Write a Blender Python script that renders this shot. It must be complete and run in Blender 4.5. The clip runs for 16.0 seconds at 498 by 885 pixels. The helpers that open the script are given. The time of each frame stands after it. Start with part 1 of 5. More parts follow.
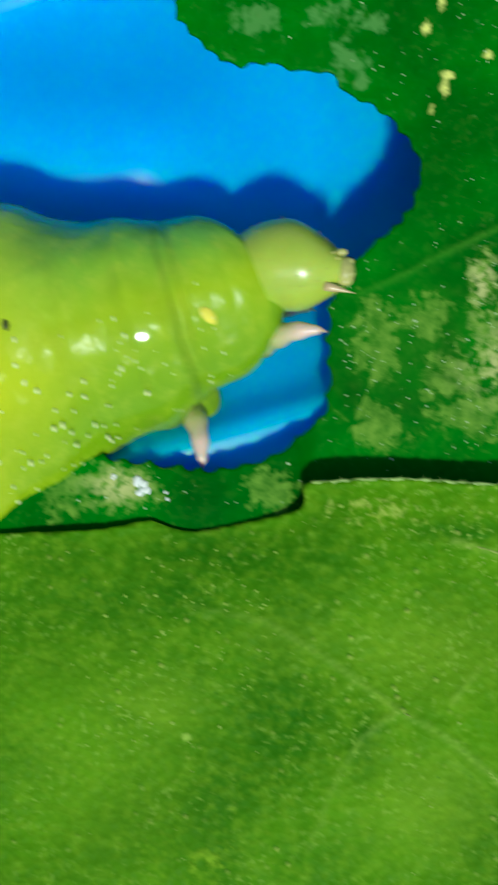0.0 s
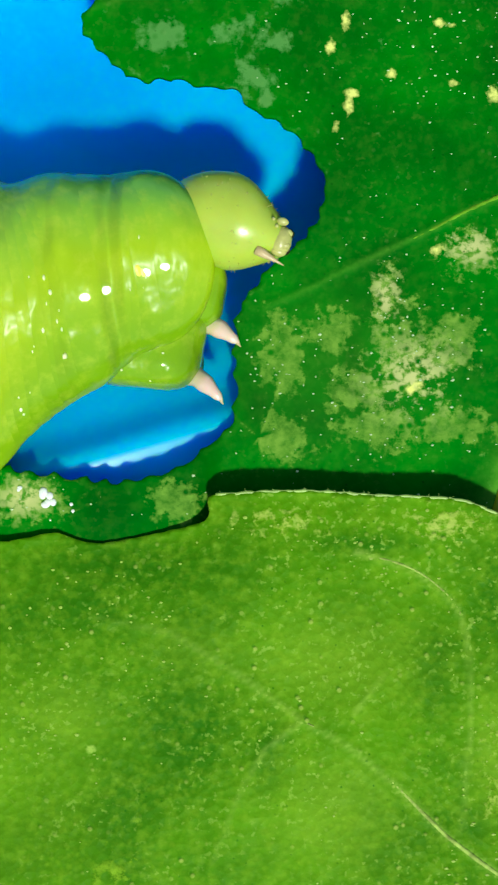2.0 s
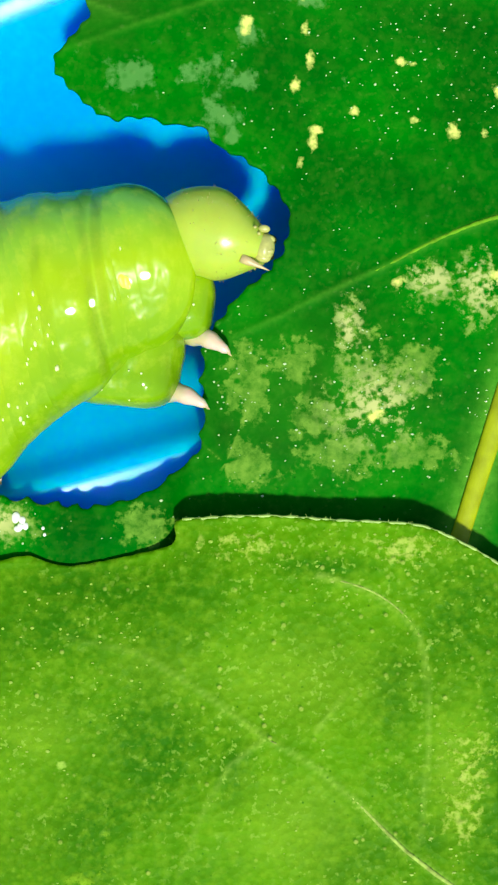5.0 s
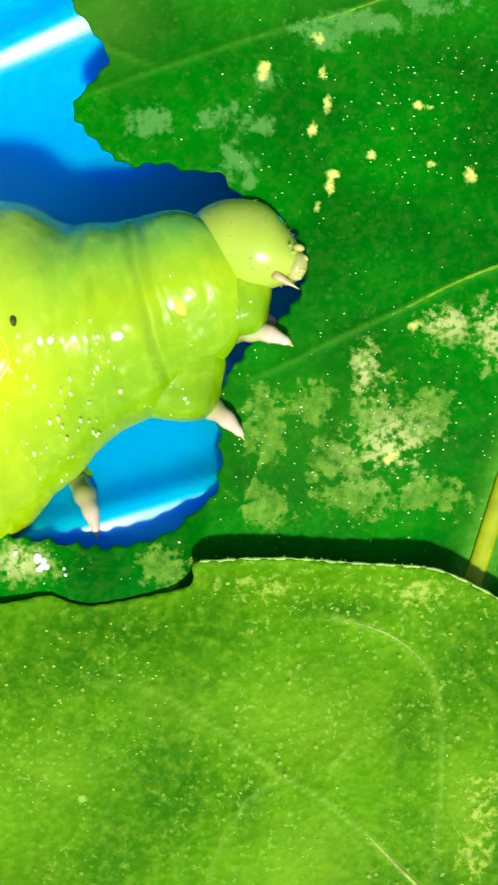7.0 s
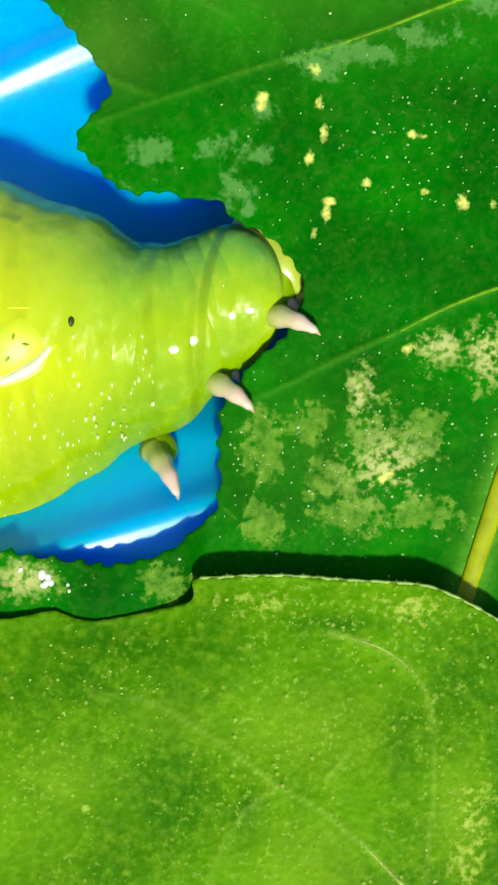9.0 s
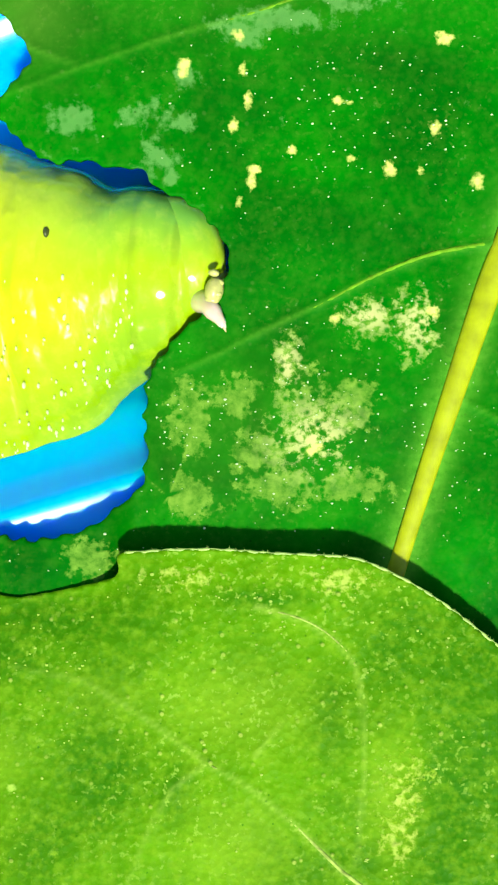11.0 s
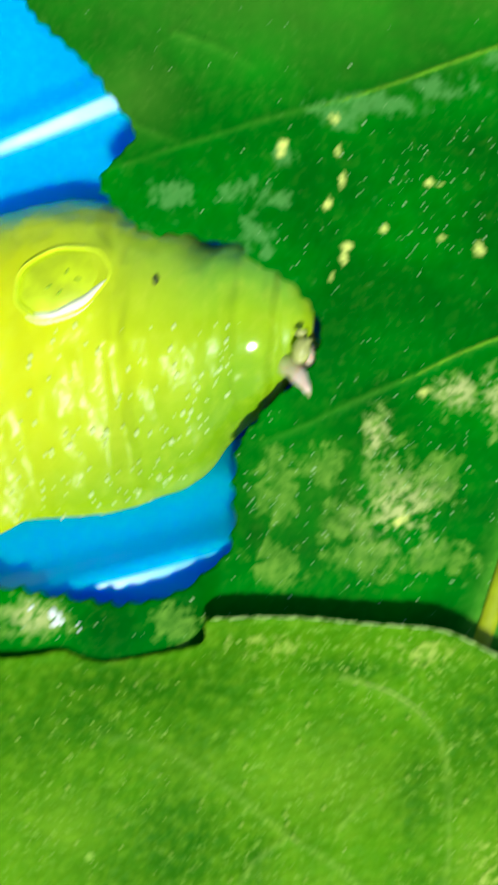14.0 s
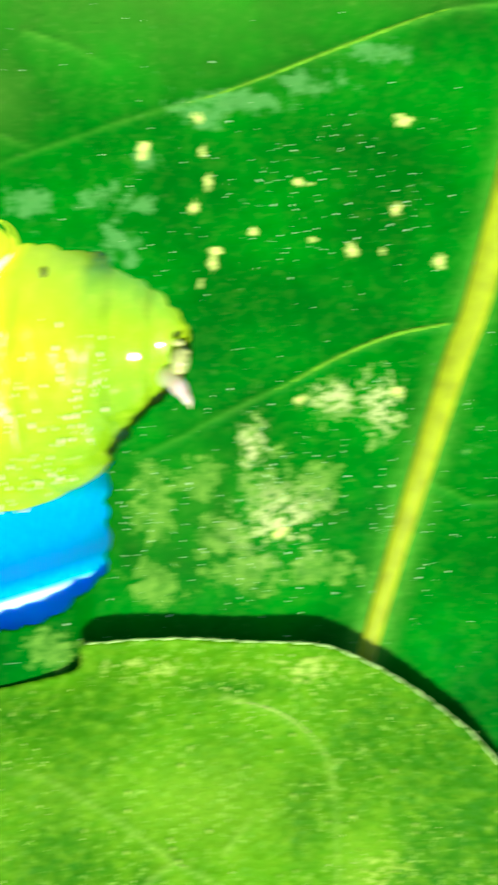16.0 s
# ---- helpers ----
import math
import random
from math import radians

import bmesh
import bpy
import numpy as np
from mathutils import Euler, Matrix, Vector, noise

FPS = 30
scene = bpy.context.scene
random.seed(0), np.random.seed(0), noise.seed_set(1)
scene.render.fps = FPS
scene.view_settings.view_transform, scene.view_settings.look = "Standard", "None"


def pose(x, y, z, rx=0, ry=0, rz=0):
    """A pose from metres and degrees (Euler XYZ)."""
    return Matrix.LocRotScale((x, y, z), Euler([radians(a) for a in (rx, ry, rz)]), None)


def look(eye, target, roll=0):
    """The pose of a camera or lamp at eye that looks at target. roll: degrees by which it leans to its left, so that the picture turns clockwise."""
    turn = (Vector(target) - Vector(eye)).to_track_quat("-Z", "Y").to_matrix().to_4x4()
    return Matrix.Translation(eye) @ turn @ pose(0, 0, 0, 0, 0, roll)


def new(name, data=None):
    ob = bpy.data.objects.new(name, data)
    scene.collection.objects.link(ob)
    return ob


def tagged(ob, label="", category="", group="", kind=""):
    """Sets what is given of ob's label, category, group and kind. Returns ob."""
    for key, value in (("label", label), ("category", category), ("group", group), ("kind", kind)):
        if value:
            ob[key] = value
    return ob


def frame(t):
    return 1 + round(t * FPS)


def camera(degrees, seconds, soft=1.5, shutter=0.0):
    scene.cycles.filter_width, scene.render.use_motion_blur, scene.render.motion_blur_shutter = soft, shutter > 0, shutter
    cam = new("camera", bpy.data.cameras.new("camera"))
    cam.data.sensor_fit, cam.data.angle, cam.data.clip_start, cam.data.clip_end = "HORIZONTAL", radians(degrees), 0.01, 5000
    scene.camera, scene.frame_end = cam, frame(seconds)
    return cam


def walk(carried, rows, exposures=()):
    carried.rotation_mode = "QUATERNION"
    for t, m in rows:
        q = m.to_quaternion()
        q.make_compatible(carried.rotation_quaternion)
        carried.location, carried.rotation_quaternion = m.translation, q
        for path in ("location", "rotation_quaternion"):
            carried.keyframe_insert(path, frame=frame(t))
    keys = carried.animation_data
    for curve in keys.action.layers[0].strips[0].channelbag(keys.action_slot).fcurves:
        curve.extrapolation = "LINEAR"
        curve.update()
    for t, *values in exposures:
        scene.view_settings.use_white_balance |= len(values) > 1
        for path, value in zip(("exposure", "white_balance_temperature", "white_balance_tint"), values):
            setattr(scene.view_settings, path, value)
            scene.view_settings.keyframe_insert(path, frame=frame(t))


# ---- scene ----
MM = 0.001


def mm(x, y, z, rx=0, ry=0, rz=0):
    """A pose whose place is given in millimetres."""
    return pose(x * MM, y * MM, z * MM, rx, ry, rz)


# ---- camera ----
cam = camera(26.0, 16.0, soft=2.2, shutter=0.65)
PATH = [
    (0.0, mm(-1.713, -0.267, 29.809, -0.477, 2.262, 0.257)),
    (0.5, mm(-1.359, 0.140, 29.782, -1.490, 1.288, 0.755)),
    (1.0, mm(-1.691, -0.115, 29.711, -1.037, 0.158, 0.714)),
    (1.5, mm(-0.241, -0.269, 29.959, -0.267, 0.782, 0.412)),
    (2.0, mm(-0.151, -0.296, 29.983, 0.242, 0.276, 0.307)),
    (2.5, mm(-0.448, 0.044, 30.027, -0.213, -0.534, 0.252)),
    (3.0, mm(0.483, -0.088, 30.244, 0.326, 0.187, 0.071)),
    (3.5, mm(-0.050, -0.053, 30.216, 0.182, 0.106, 0.353)),
    (4.0, mm(-0.053, 0.013, 30.423, 0.486, 0.001, 0.326)),
    (4.2, mm(0.070, -0.089, 30.547, 0.771, -0.104, 0.320)),
    (6.3, mm(1.936, 2.388, 31.504, -0.980, 2.014, 0.561)),
    (6.5, mm(1.924, 2.557, 31.565, -0.862, 1.907, 0.545)),
    (7.0, mm(1.263, 2.540, 31.397, -1.356, 2.037, 0.512)),
    (7.5, mm(1.104, 2.578, 31.594, -1.362, 1.970, 0.626)),
    (8.0, mm(0.760, 2.126, 31.390, -1.748, 1.830, 0.607)),
    (8.5, mm(1.077, 2.380, 31.656, -1.748, 1.665, 0.643)),
    (9.0, mm(1.323, 3.283, 32.279, -1.589, 2.021, 0.529)),
    (9.2, mm(1.518, 3.484, 32.060, -2.342, 1.789, 0.458)),
    (11.5, mm(3.854, 2.220, 31.701, -0.095, 3.320, -0.032)),
    (12.0, mm(3.337, 1.568, 31.530, 2.346, 5.227, 0.523)),
    (12.5, mm(2.901, 2.024, 31.693, 1.728, 3.995, 1.048)),
    (13.0, mm(1.676, 1.830, 31.311, 2.140, 3.020, 1.318)),
    (13.5, mm(-0.014, 2.955, 32.147, 1.966, 1.861, 2.019)),
    (14.0, mm(1.259, 1.975, 32.185, 2.940, 2.666, 1.499)),
    (14.5, mm(1.607, 1.838, 31.901, 5.557, 5.887, 1.407)),
    (15.0, mm(0.920, 4.577, 31.380, 0.098, 1.354, 0.018)),
    (15.5, mm(2.328, 2.892, 30.998, 1.922, 1.463, -0.735)),
    (16.0, mm(3.523, 3.380, 31.148, 1.136, 0.231, -0.763)),
]
# Shakes of the hand: at these seconds the view swings by so many degrees up and sideways within a thirtieth of a second.
SHAKES = {0.0: (0.12, 0.26), 11.5: (0.39, 0.33), 12.0: (0.05, 0.69), 12.5: (0.60, 0.03), 13.0: (0.36, -0.15), 14.0: (0.36, -0.25), 14.5: (0.66, 0.45), 15.0: (0.18, 0.84), 15.5: (0.24, 0.40), 16.0: (-0.06, 0.48)}
steps = []
for t, m in PATH:
    rx, ry = SHAKES.get(t, (0, 0))
    if (rx or ry) and t > 0:
        steps.append((t - 1 / FPS, m @ pose(0, 0, 0, -rx, -ry, 0)))
    steps.append((t, m))
    if (rx or ry) and t < 16:
        steps.append((t + 1 / FPS, m @ pose(0, 0, 0, rx, ry, 0)))
walk(cam, steps, exposures=[(0, -0.46, 5850, 0), (0.5, -0.41, 5750, 0), (1, -0.37, 6250, 2), (1.5, -0.33, 6000, 2), (2, -0.1, 6100, 2), (3, -0.02, 6200, 2), (3.5, 0.11, 6000, 1), (4, 0.12, 6450, 2), (6.5, 0.28, 6350, 1), (7, 0.26, 6450, 1), (7.5, 0.0, 6550, 2), (8, -0.08, 6650, 2.7), (8.5, -0.08, 6650, 2.3), (9, 0.04, 6750, 2), (11.5, 0.62, 6500, 2), (12, 0.34, 6350, 1), (12.5, 0.22, 6350, 0), (13, 0.05, 6650, 0), (13.5, -0.1, 6050, -1), (14, 0.0, 6050, -3), (14.5, 0.12, 6350, 1), (15, 0.12, 5900, -2), (15.5, 0.66, 6500, 1), (16, 0.62, 6050, 1)])

# ---- light ----
SUN_FROM = Vector((0.13, -0.60, 1.0)).normalized()
world = bpy.data.worlds.new("sky")
scene.world = world
world.use_nodes = True
wn = world.node_tree
sky = wn.nodes.new("ShaderNodeTexSky")
sky.sky_type = "NISHITA"
sky.sun_disc = False
sky.ozone_density = 5.0
sky.sun_elevation = math.asin(SUN_FROM.z)
sky.sun_rotation = math.atan2(SUN_FROM.x, SUN_FROM.y)
wn.links.new(sky.outputs[0], wn.nodes["Background"].inputs[0])
wn.nodes["Background"].inputs[1].default_value = 0.135
sun = new("sun", bpy.data.lights.new("sun", "SUN"))
sun.data.energy = 4.6
sun.data.angle = radians(4.5)
sun.data.color = (1.0, 0.97, 0.9)
sun.matrix_world = look(SUN_FROM * 0.2, (0, 0, 0))


# ---- materials ----
class Mat:
    """A small builder of node materials."""

    def __init__(self, name):
        self.m = bpy.data.materials.new(name)
        self.m.use_nodes = True
        self.t = self.m.node_tree
        self.b = self.t.nodes["Principled BSDF"]

    def node(self, kind, ins=None, **props):
        n = self.t.nodes.new(kind)
        if "operation" in props:
            n.operation = props.pop("operation")
        if "data_type" in props:
            n.data_type = props.pop("data_type")
        if "blend_type" in props:
            n.blend_type = props.pop("blend_type")
        if "feature" in props:
            n.feature = props.pop("feature")
        if "interpolation_type" in props:
            n.interpolation_type = props.pop("interpolation_type")
        if "attribute_name" in props:
            n.attribute_name = props.pop("attribute_name")
        for k, v in (ins or {}).items():
            self.put(n.inputs[k], v)
        return n

    def put(self, socket, v):
        if isinstance(v, bpy.types.NodeSocket):
            self.t.links.new(v, socket)
        else:
            socket.default_value = v

    def coords(self):
        return self.node("ShaderNodeTexCoord").outputs["Object"]

    def noise(self, scale, detail=4, rough=0.55, vec=None):
        n = self.node("ShaderNodeTexNoise", {"Scale": scale, "Detail": detail, "Roughness": rough})
        self.put(n.inputs["Vector"], vec or self.coords())
        return n.outputs["Fac"]

    def cells(self, scale, feature="F1", vec=None):
        n = self.node("ShaderNodeTexVoronoi", {"Scale": scale}, feature=feature)
        self.put(n.inputs["Vector"], vec or self.coords())
        return n.outputs["Distance"]

    def span(self, v, a, b, c=0.0, d=1.0):
        n = self.node("ShaderNodeMapRange", {"Value": v, "From Min": a, "From Max": b, "To Min": c, "To Max": d})
        return n.outputs["Result"]

    def calc(self, op, a, b):
        return self.node("ShaderNodeMath", {0: a, 1: b}, operation=op).outputs[0]

    def mix(self, fac, a, b):
        n = self.node("ShaderNodeMix", data_type="RGBA")
        self.put(n.inputs[0], fac)
        self.put(n.inputs[6], a if isinstance(a, bpy.types.NodeSocket) else (*a, 1))
        self.put(n.inputs[7], b if isinstance(b, bpy.types.NodeSocket) else (*b, 1))
        return n.outputs[2]

    def attr(self, name):
        return self.node("ShaderNodeAttribute", attribute_name=name).outputs["Fac"]

    def bump(self, height, strength, distance):
        n = self.node("ShaderNodeBump", {"Height": height, "Strength": strength, "Distance": distance})
        self.t.links.new(n.outputs[0], self.b.inputs["Normal"])

    def set(self, **kw):
        for k, v in kw.items():
            self.put(self.b.inputs[k.replace("_", " ")], (*v, 1) if isinstance(v, tuple) and len(v) == 3 and "Radius" not in k else v)
        return self.m


def leaf_material(name, dark, mid, pale, vein, spot, mottle, fleckiness, crust, deep, relief, film_tone):
    """Leaf skin: mottled green, veins, pale worn patches and yellow specks."""
    k = Mat(name)
    fine = k.noise(2600, 5)
    broad = k.noise(330, 4)
    cell = k.cells(3800)
    grain = k.calc("SUBTRACT", k.noise(4600, 3, 0.6), 0.5)
    flake = k.calc("SUBTRACT", k.noise(1700, 7, 0.66), 0.5)
    pit = k.span(k.cells(2500), 0.13, 0.30)
    base = k.mix(k.span(broad, 0.35, 0.68), dark, mid)
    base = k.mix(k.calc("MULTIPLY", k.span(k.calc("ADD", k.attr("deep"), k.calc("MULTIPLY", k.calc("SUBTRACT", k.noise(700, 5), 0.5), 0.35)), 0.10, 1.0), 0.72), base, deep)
    base = k.mix(k.calc("MULTIPLY", k.attr("light"), 0.6), base, pale)
    base = k.mix(k.calc("MULTIPLY", k.span(k.calc("ADD", fine, k.calc("MULTIPLY", grain, 0.5)), 0.45, 0.75), mottle), base, pale)
    film = k.calc("ADD", k.attr("haze"), k.calc("ADD", k.calc("MULTIPLY", flake, 2.2), k.calc("MULTIPLY", grain, 0.6)))
    base = k.mix(k.calc("MULTIPLY", k.calc("MULTIPLY", k.span(film, 0.34, 0.62), 0.65), k.span(k.cells(3300), 0.05, 0.4, 0.45, 1.0)), base, film_tone)
    ragged = k.calc("ADD", k.attr("pale"), k.calc("MULTIPLY", flake, 1.8))
    ragged = k.calc("ADD", ragged, k.calc("MULTIPLY", grain, 0.7))
    tone = k.span(k.noise(2700, 6, 0.65), 0.36, 0.64, 0.20, 0.95)
    mask = k.calc("MULTIPLY", k.calc("MULTIPLY", k.span(ragged, 0.44, 0.60), pit), tone)
    base = k.mix(mask, base, pale)
    scab = k.calc("ADD", ragged, k.calc("MULTIPLY", grain, 1.6))
    base = k.mix(k.calc("MULTIPLY", k.calc("MULTIPLY", k.span(scab, 0.50, 0.85), k.attr("crust")), k.calc("MULTIPLY", pit, 0.75)), base, crust)
    fleck = k.calc("MULTIPLY", k.span(k.noise(6000, 2, 0.5), 0.60, 0.67), k.span(k.noise(420, 4), 0.40, 0.62))
    base = k.mix(k.calc("MULTIPLY", fleck, fleckiness), base, spot)
    dots = k.calc("MULTIPLY", k.span(k.cells(2900), 0.06, 0.12, 1.0, 0.0), k.span(k.noise(600, 3), 0.42, 0.60))
    base = k.mix(k.calc("MULTIPLY", dots, 0.7), base, deep)
    leather = k.span(k.cells(5200), 0.0, 0.55, 1.0, 0.0)
    base = k.mix(k.calc("MULTIPLY", k.calc("MULTIPLY", leather, k.span(k.noise(900, 4, 0.6), 0.38, 0.66)), mottle), base, pale)
    # Each bead gets a painted shadow: its dots again in dark, offset from the sun.
    shade_coords = k.node("ShaderNodeVectorMath", {0: k.coords(), 1: (0.00005, -0.00007, 0.0)}, operation="ADD").outputs[0]
    where = k.span(k.noise(520, 4, 0.6), 0.44, 0.60)
    bead = k.calc("MULTIPLY", k.span(k.cells(2100), 0.09, 0.17, 1.0, 0.0), where)
    base = k.mix(k.calc("MULTIPLY", k.calc("MULTIPLY", k.span(k.cells(2100, vec=shade_coords), 0.08, 0.16, 1.0, 0.0), where), fleckiness), base, deep)
    base = k.mix(k.calc("MULTIPLY", bead, fleckiness), base, crust)
    base = k.mix(k.calc("MULTIPLY", k.attr("vein"), k.span(k.noise(3800, 4, 0.65), 0.30, 0.58, 0.45, 1.0)), base, vein)
    flecks = k.calc("ADD", k.attr("spot"), k.calc("MULTIPLY", k.calc("SUBTRACT", k.noise(3400, 5, 0.62), 0.5), 1.9))
    base = k.mix(k.calc("MULTIPLY", k.span(flecks, 0.30, 0.80), k.span(k.attr("spot"), 0.06, 0.3)), base, spot)
    h = k.calc("ADD", k.calc("MULTIPLY", fine, 0.6), k.calc("MULTIPLY", cell, 0.9))
    h = k.calc("ADD", h, k.calc("ADD", k.calc("MULTIPLY", mask, 0.5), k.calc("MULTIPLY", bead, fleckiness)))
    k.bump(h, relief, 0.00005)
    return k.set(Base_Color=base, Roughness=k.span(k.noise(1800, 4), 0.3, 0.7, 0.4, 0.65), Specular_IOR_Level=0.02)


def plain(name, colour, rough=0.4, vary=0.25, scale=900, **kw):
    k = Mat(name)
    dim = tuple(c * (1 - vary) for c in colour)
    k.bump(k.noise(scale * 3, 4), 0.2, 0.00004)
    return k.set(Base_Color=k.mix(k.span(k.noise(scale, 4), 0.3, 0.7), dim, colour), Roughness=rough, **kw)


def skin_material():
    """Moist larval skin: green over the thorax, yellow behind it, paler blue-green along the back, with fine wrinkles."""
    k = Mat("larva_skin")
    rest = k.node("ShaderNodeAttribute", attribute_name="rest").outputs["Vector"]
    cloud = k.calc("SUBTRACT", k.noise(380, 3, 0.55, rest), 0.5)
    patchy = k.calc("SUBTRACT", k.noise(1300, 4, 0.6, rest), 0.5)
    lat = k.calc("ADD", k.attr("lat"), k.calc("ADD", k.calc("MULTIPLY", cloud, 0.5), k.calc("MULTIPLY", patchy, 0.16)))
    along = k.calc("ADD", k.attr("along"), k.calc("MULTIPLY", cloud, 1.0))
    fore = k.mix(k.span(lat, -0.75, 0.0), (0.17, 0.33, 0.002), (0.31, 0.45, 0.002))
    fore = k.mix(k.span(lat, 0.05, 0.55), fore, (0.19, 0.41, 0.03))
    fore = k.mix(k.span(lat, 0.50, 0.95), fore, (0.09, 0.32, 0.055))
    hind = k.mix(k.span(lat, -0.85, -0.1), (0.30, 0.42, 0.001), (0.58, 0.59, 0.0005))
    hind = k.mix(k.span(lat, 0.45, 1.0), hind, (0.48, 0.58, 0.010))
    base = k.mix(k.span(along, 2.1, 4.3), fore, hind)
    base = k.mix(k.calc("MULTIPLY", k.span(k.noise(2300, 5, 0.65, rest), 0.48, 0.8), 0.30), base, (0.60, 0.63, 0.05))
    stretch = k.node("ShaderNodeMapping", {"Vector": rest, "Scale": (1.3, 0.85, 1.0)}).outputs[0]
    wrinkle = k.calc("ADD", k.noise(480, 1, 0.4, stretch), k.calc("MULTIPLY", k.noise(1350, 2, 0.45, stretch), 0.34))
    wrinkle = k.calc("SUBTRACT", wrinkle, k.calc("MULTIPLY", k.cells(1050, "SMOOTH_F1", stretch), 0.60))
    # soft grooves between the body's segments
    bent = k.calc("ADD", k.attr("along"), k.calc("MULTIPLY", cloud, 0.35))
    for at, wide, deep in ((0.75, 0.34, 0.7), (2.2, 0.50, 0.8), (3.5, 0.22, 0.9), (4.55, 0.25, 0.6), (5.6, 0.25, 0.5)):
        off = k.calc("ABSOLUTE", k.calc("SUBTRACT", bent, at), 0.0)
        groove = k.node("ShaderNodeMapRange", {"Value": off, "From Min": 0.0, "From Max": wide, "To Min": deep, "To Max": 0.0}, interpolation_type="SMOOTHSTEP").outputs["Result"]
        wrinkle = k.calc("SUBTRACT", wrinkle, groove)
    k.bump(wrinkle, 0.62, 0.0004)
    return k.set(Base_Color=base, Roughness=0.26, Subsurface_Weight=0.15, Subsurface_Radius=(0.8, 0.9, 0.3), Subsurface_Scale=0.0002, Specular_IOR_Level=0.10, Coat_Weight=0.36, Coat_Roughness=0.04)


LEAF_DARK = leaf_material("old_leaf_skin", (0.001, 0.092, 0.001), (0.003, 0.17, 0.001), (0.15, 0.30, 0.028), (0.15, 0.42, 0.03), (0.66, 0.68, 0.14), 0.08, 0.03, (0.58, 0.56, 0.20), (0.001, 0.060, 0.001), 0.28, (0.11, 0.29, 0.06))
LEAF_LIGHT = leaf_material("young_leaf_skin", (0.040, 0.150, 0.001), (0.080, 0.235, 0.001), (0.19, 0.345, 0.012), (0.40, 0.56, 0.08), (0.28, 0.44, 0.05), 0.40, 0.50, (0.40, 0.48, 0.08), (0.014, 0.110, 0.001), 0.85, (0.20, 0.35, 0.02))
RIB = plain("yellow_rib", (0.37, 0.43, 0.002), 0.5, 0.35, 1500, Specular_IOR_Level=0.2, Coat_Weight=0.12, Coat_Roughness=0.10)
RIM = plain("cut_rim", (0.36, 0.52, 0.09), 0.5, 0.4, 2500)
# Whitish gloss for added beads that stand for a highlight on rough leaf.
GLINT_DROP = plain("glint_white", (0.78, 0.80, 0.66), 0.06, 0.1, 900, Coat_Weight=1.0, Coat_Roughness=0.03)
# Near-white wart colour: the highlights of the wet skin are painted in.
GLINT_WART = plain("glint_wart_skin", (0.88, 0.90, 0.42), 0.15, 0.2, 900, Coat_Weight=0.8, Coat_Roughness=0.04)
# Pale gloss of the small beads added to make the eaten leaf sparkle.
GLINT_BEAD = plain("glint_bead_skin", (0.50, 0.66, 0.28), 0.08, 0.2, 900, Coat_Weight=1.0, Coat_Roughness=0.03)
FLECK = plain("pale_fleck", (0.30, 0.46, 0.04), 0.5, 0.4, 3000, Specular_IOR_Level=0.2)
SKIN = skin_material()
HEAD_SKIN = plain("head_shell", (0.44, 0.55, 0.05), 0.28, 0.22, 700, Subsurface_Weight=0.25, Subsurface_Scale=0.0005)


def leg_material():
    """Leg shell: green where it leaves the body, pinkish towards the claw."""
    k = Mat("leg_shell")
    x = k.node("ShaderNodeSeparateXYZ", {0: k.coords()}).outputs[0]
    blur = k.calc("ADD", x, k.calc("MULTIPLY", k.calc("SUBTRACT", k.noise(1500, 4), 0.5), 0.0005))
    base = k.mix(k.span(blur, -0.0001, 0.0008), (0.34, 0.42, 0.06), (0.74, 0.53, 0.40))
    base = k.mix(k.span(k.noise(2500, 4), 0.35, 0.75, 0.0, 0.5), base, (0.60, 0.50, 0.24))
    k.bump(k.noise(3000, 4), 0.3, 0.00005)
    return k.set(Base_Color=base, Roughness=0.25, Subsurface_Weight=0.3, Subsurface_Scale=0.0003, Coat_Weight=0.4, Coat_Roughness=0.1)


LEG_SKIN = leg_material()
LIP = plain("lip_shell", (0.56, 0.54, 0.14), 0.35, 0.5, 2500)
CLAW = plain("pale_horn", (0.62, 0.46, 0.20), 0.3, 0.3, 1800)
JAW = plain("jaw_shell", (0.03, 0.02, 0.01), 0.25, 0.5, 2000)
PORE = plain("pore_skin", (0.07, 0.09, 0.01), 0.4, 0.5, 3000)
PATCH = plain("yellow_patch", (0.85, 0.75, 0.06), 0.3, 0.3, 2500)
EYE_FILL = plain("eyespot_skin", (0.62, 0.72, 0.001), 0.4, 0.35, 1300)
EYE_RING = plain("eyespot_ring", (0.80, 0.90, 0.02), 0.2, 0.2, 2000)
EYE_MARK = plain("eyespot_mark", (0.30, 0.46, 0.004), 0.3, 0.4, 3000)
EYE_PALE = plain("eyespot_crescent", (0.92, 0.86, 0.55), 0.5, 0.15, 2000)
VEIN_PALE = plain("pale_vein", (0.38, 0.52, 0.08), 0.6, 0.6, 4000, Specular_IOR_Level=0.08)
VEIN_GREEN = plain("green_vein", (0.15, 0.37, 0.01), 0.6, 0.5, 3500, Specular_IOR_Level=0.08)
BLUE = plain("blue_plastic", (0.0, 0.44, 1.0), 0.30, 0.08, 260, Subsurface_Weight=0.85, Subsurface_Radius=(0.05, 0.14, 1.0), Subsurface_Scale=0.0034, Specular_IOR_Level=0.42)


# ---- building helpers ----
def mesh_object(name, verts, faces, material, parent=None, smooth=True, label=""):
    me = bpy.data.meshes.new(name)
    me.from_pydata([tuple(v) for v in verts], [], [tuple(f) for f in faces])
    me.materials.append(material)
    if smooth:
        me.shade_smooth()
    ob = new(name, me)
    if parent is not None:
        ob.parent = parent
    if label:
        tagged(ob, label)
    return ob


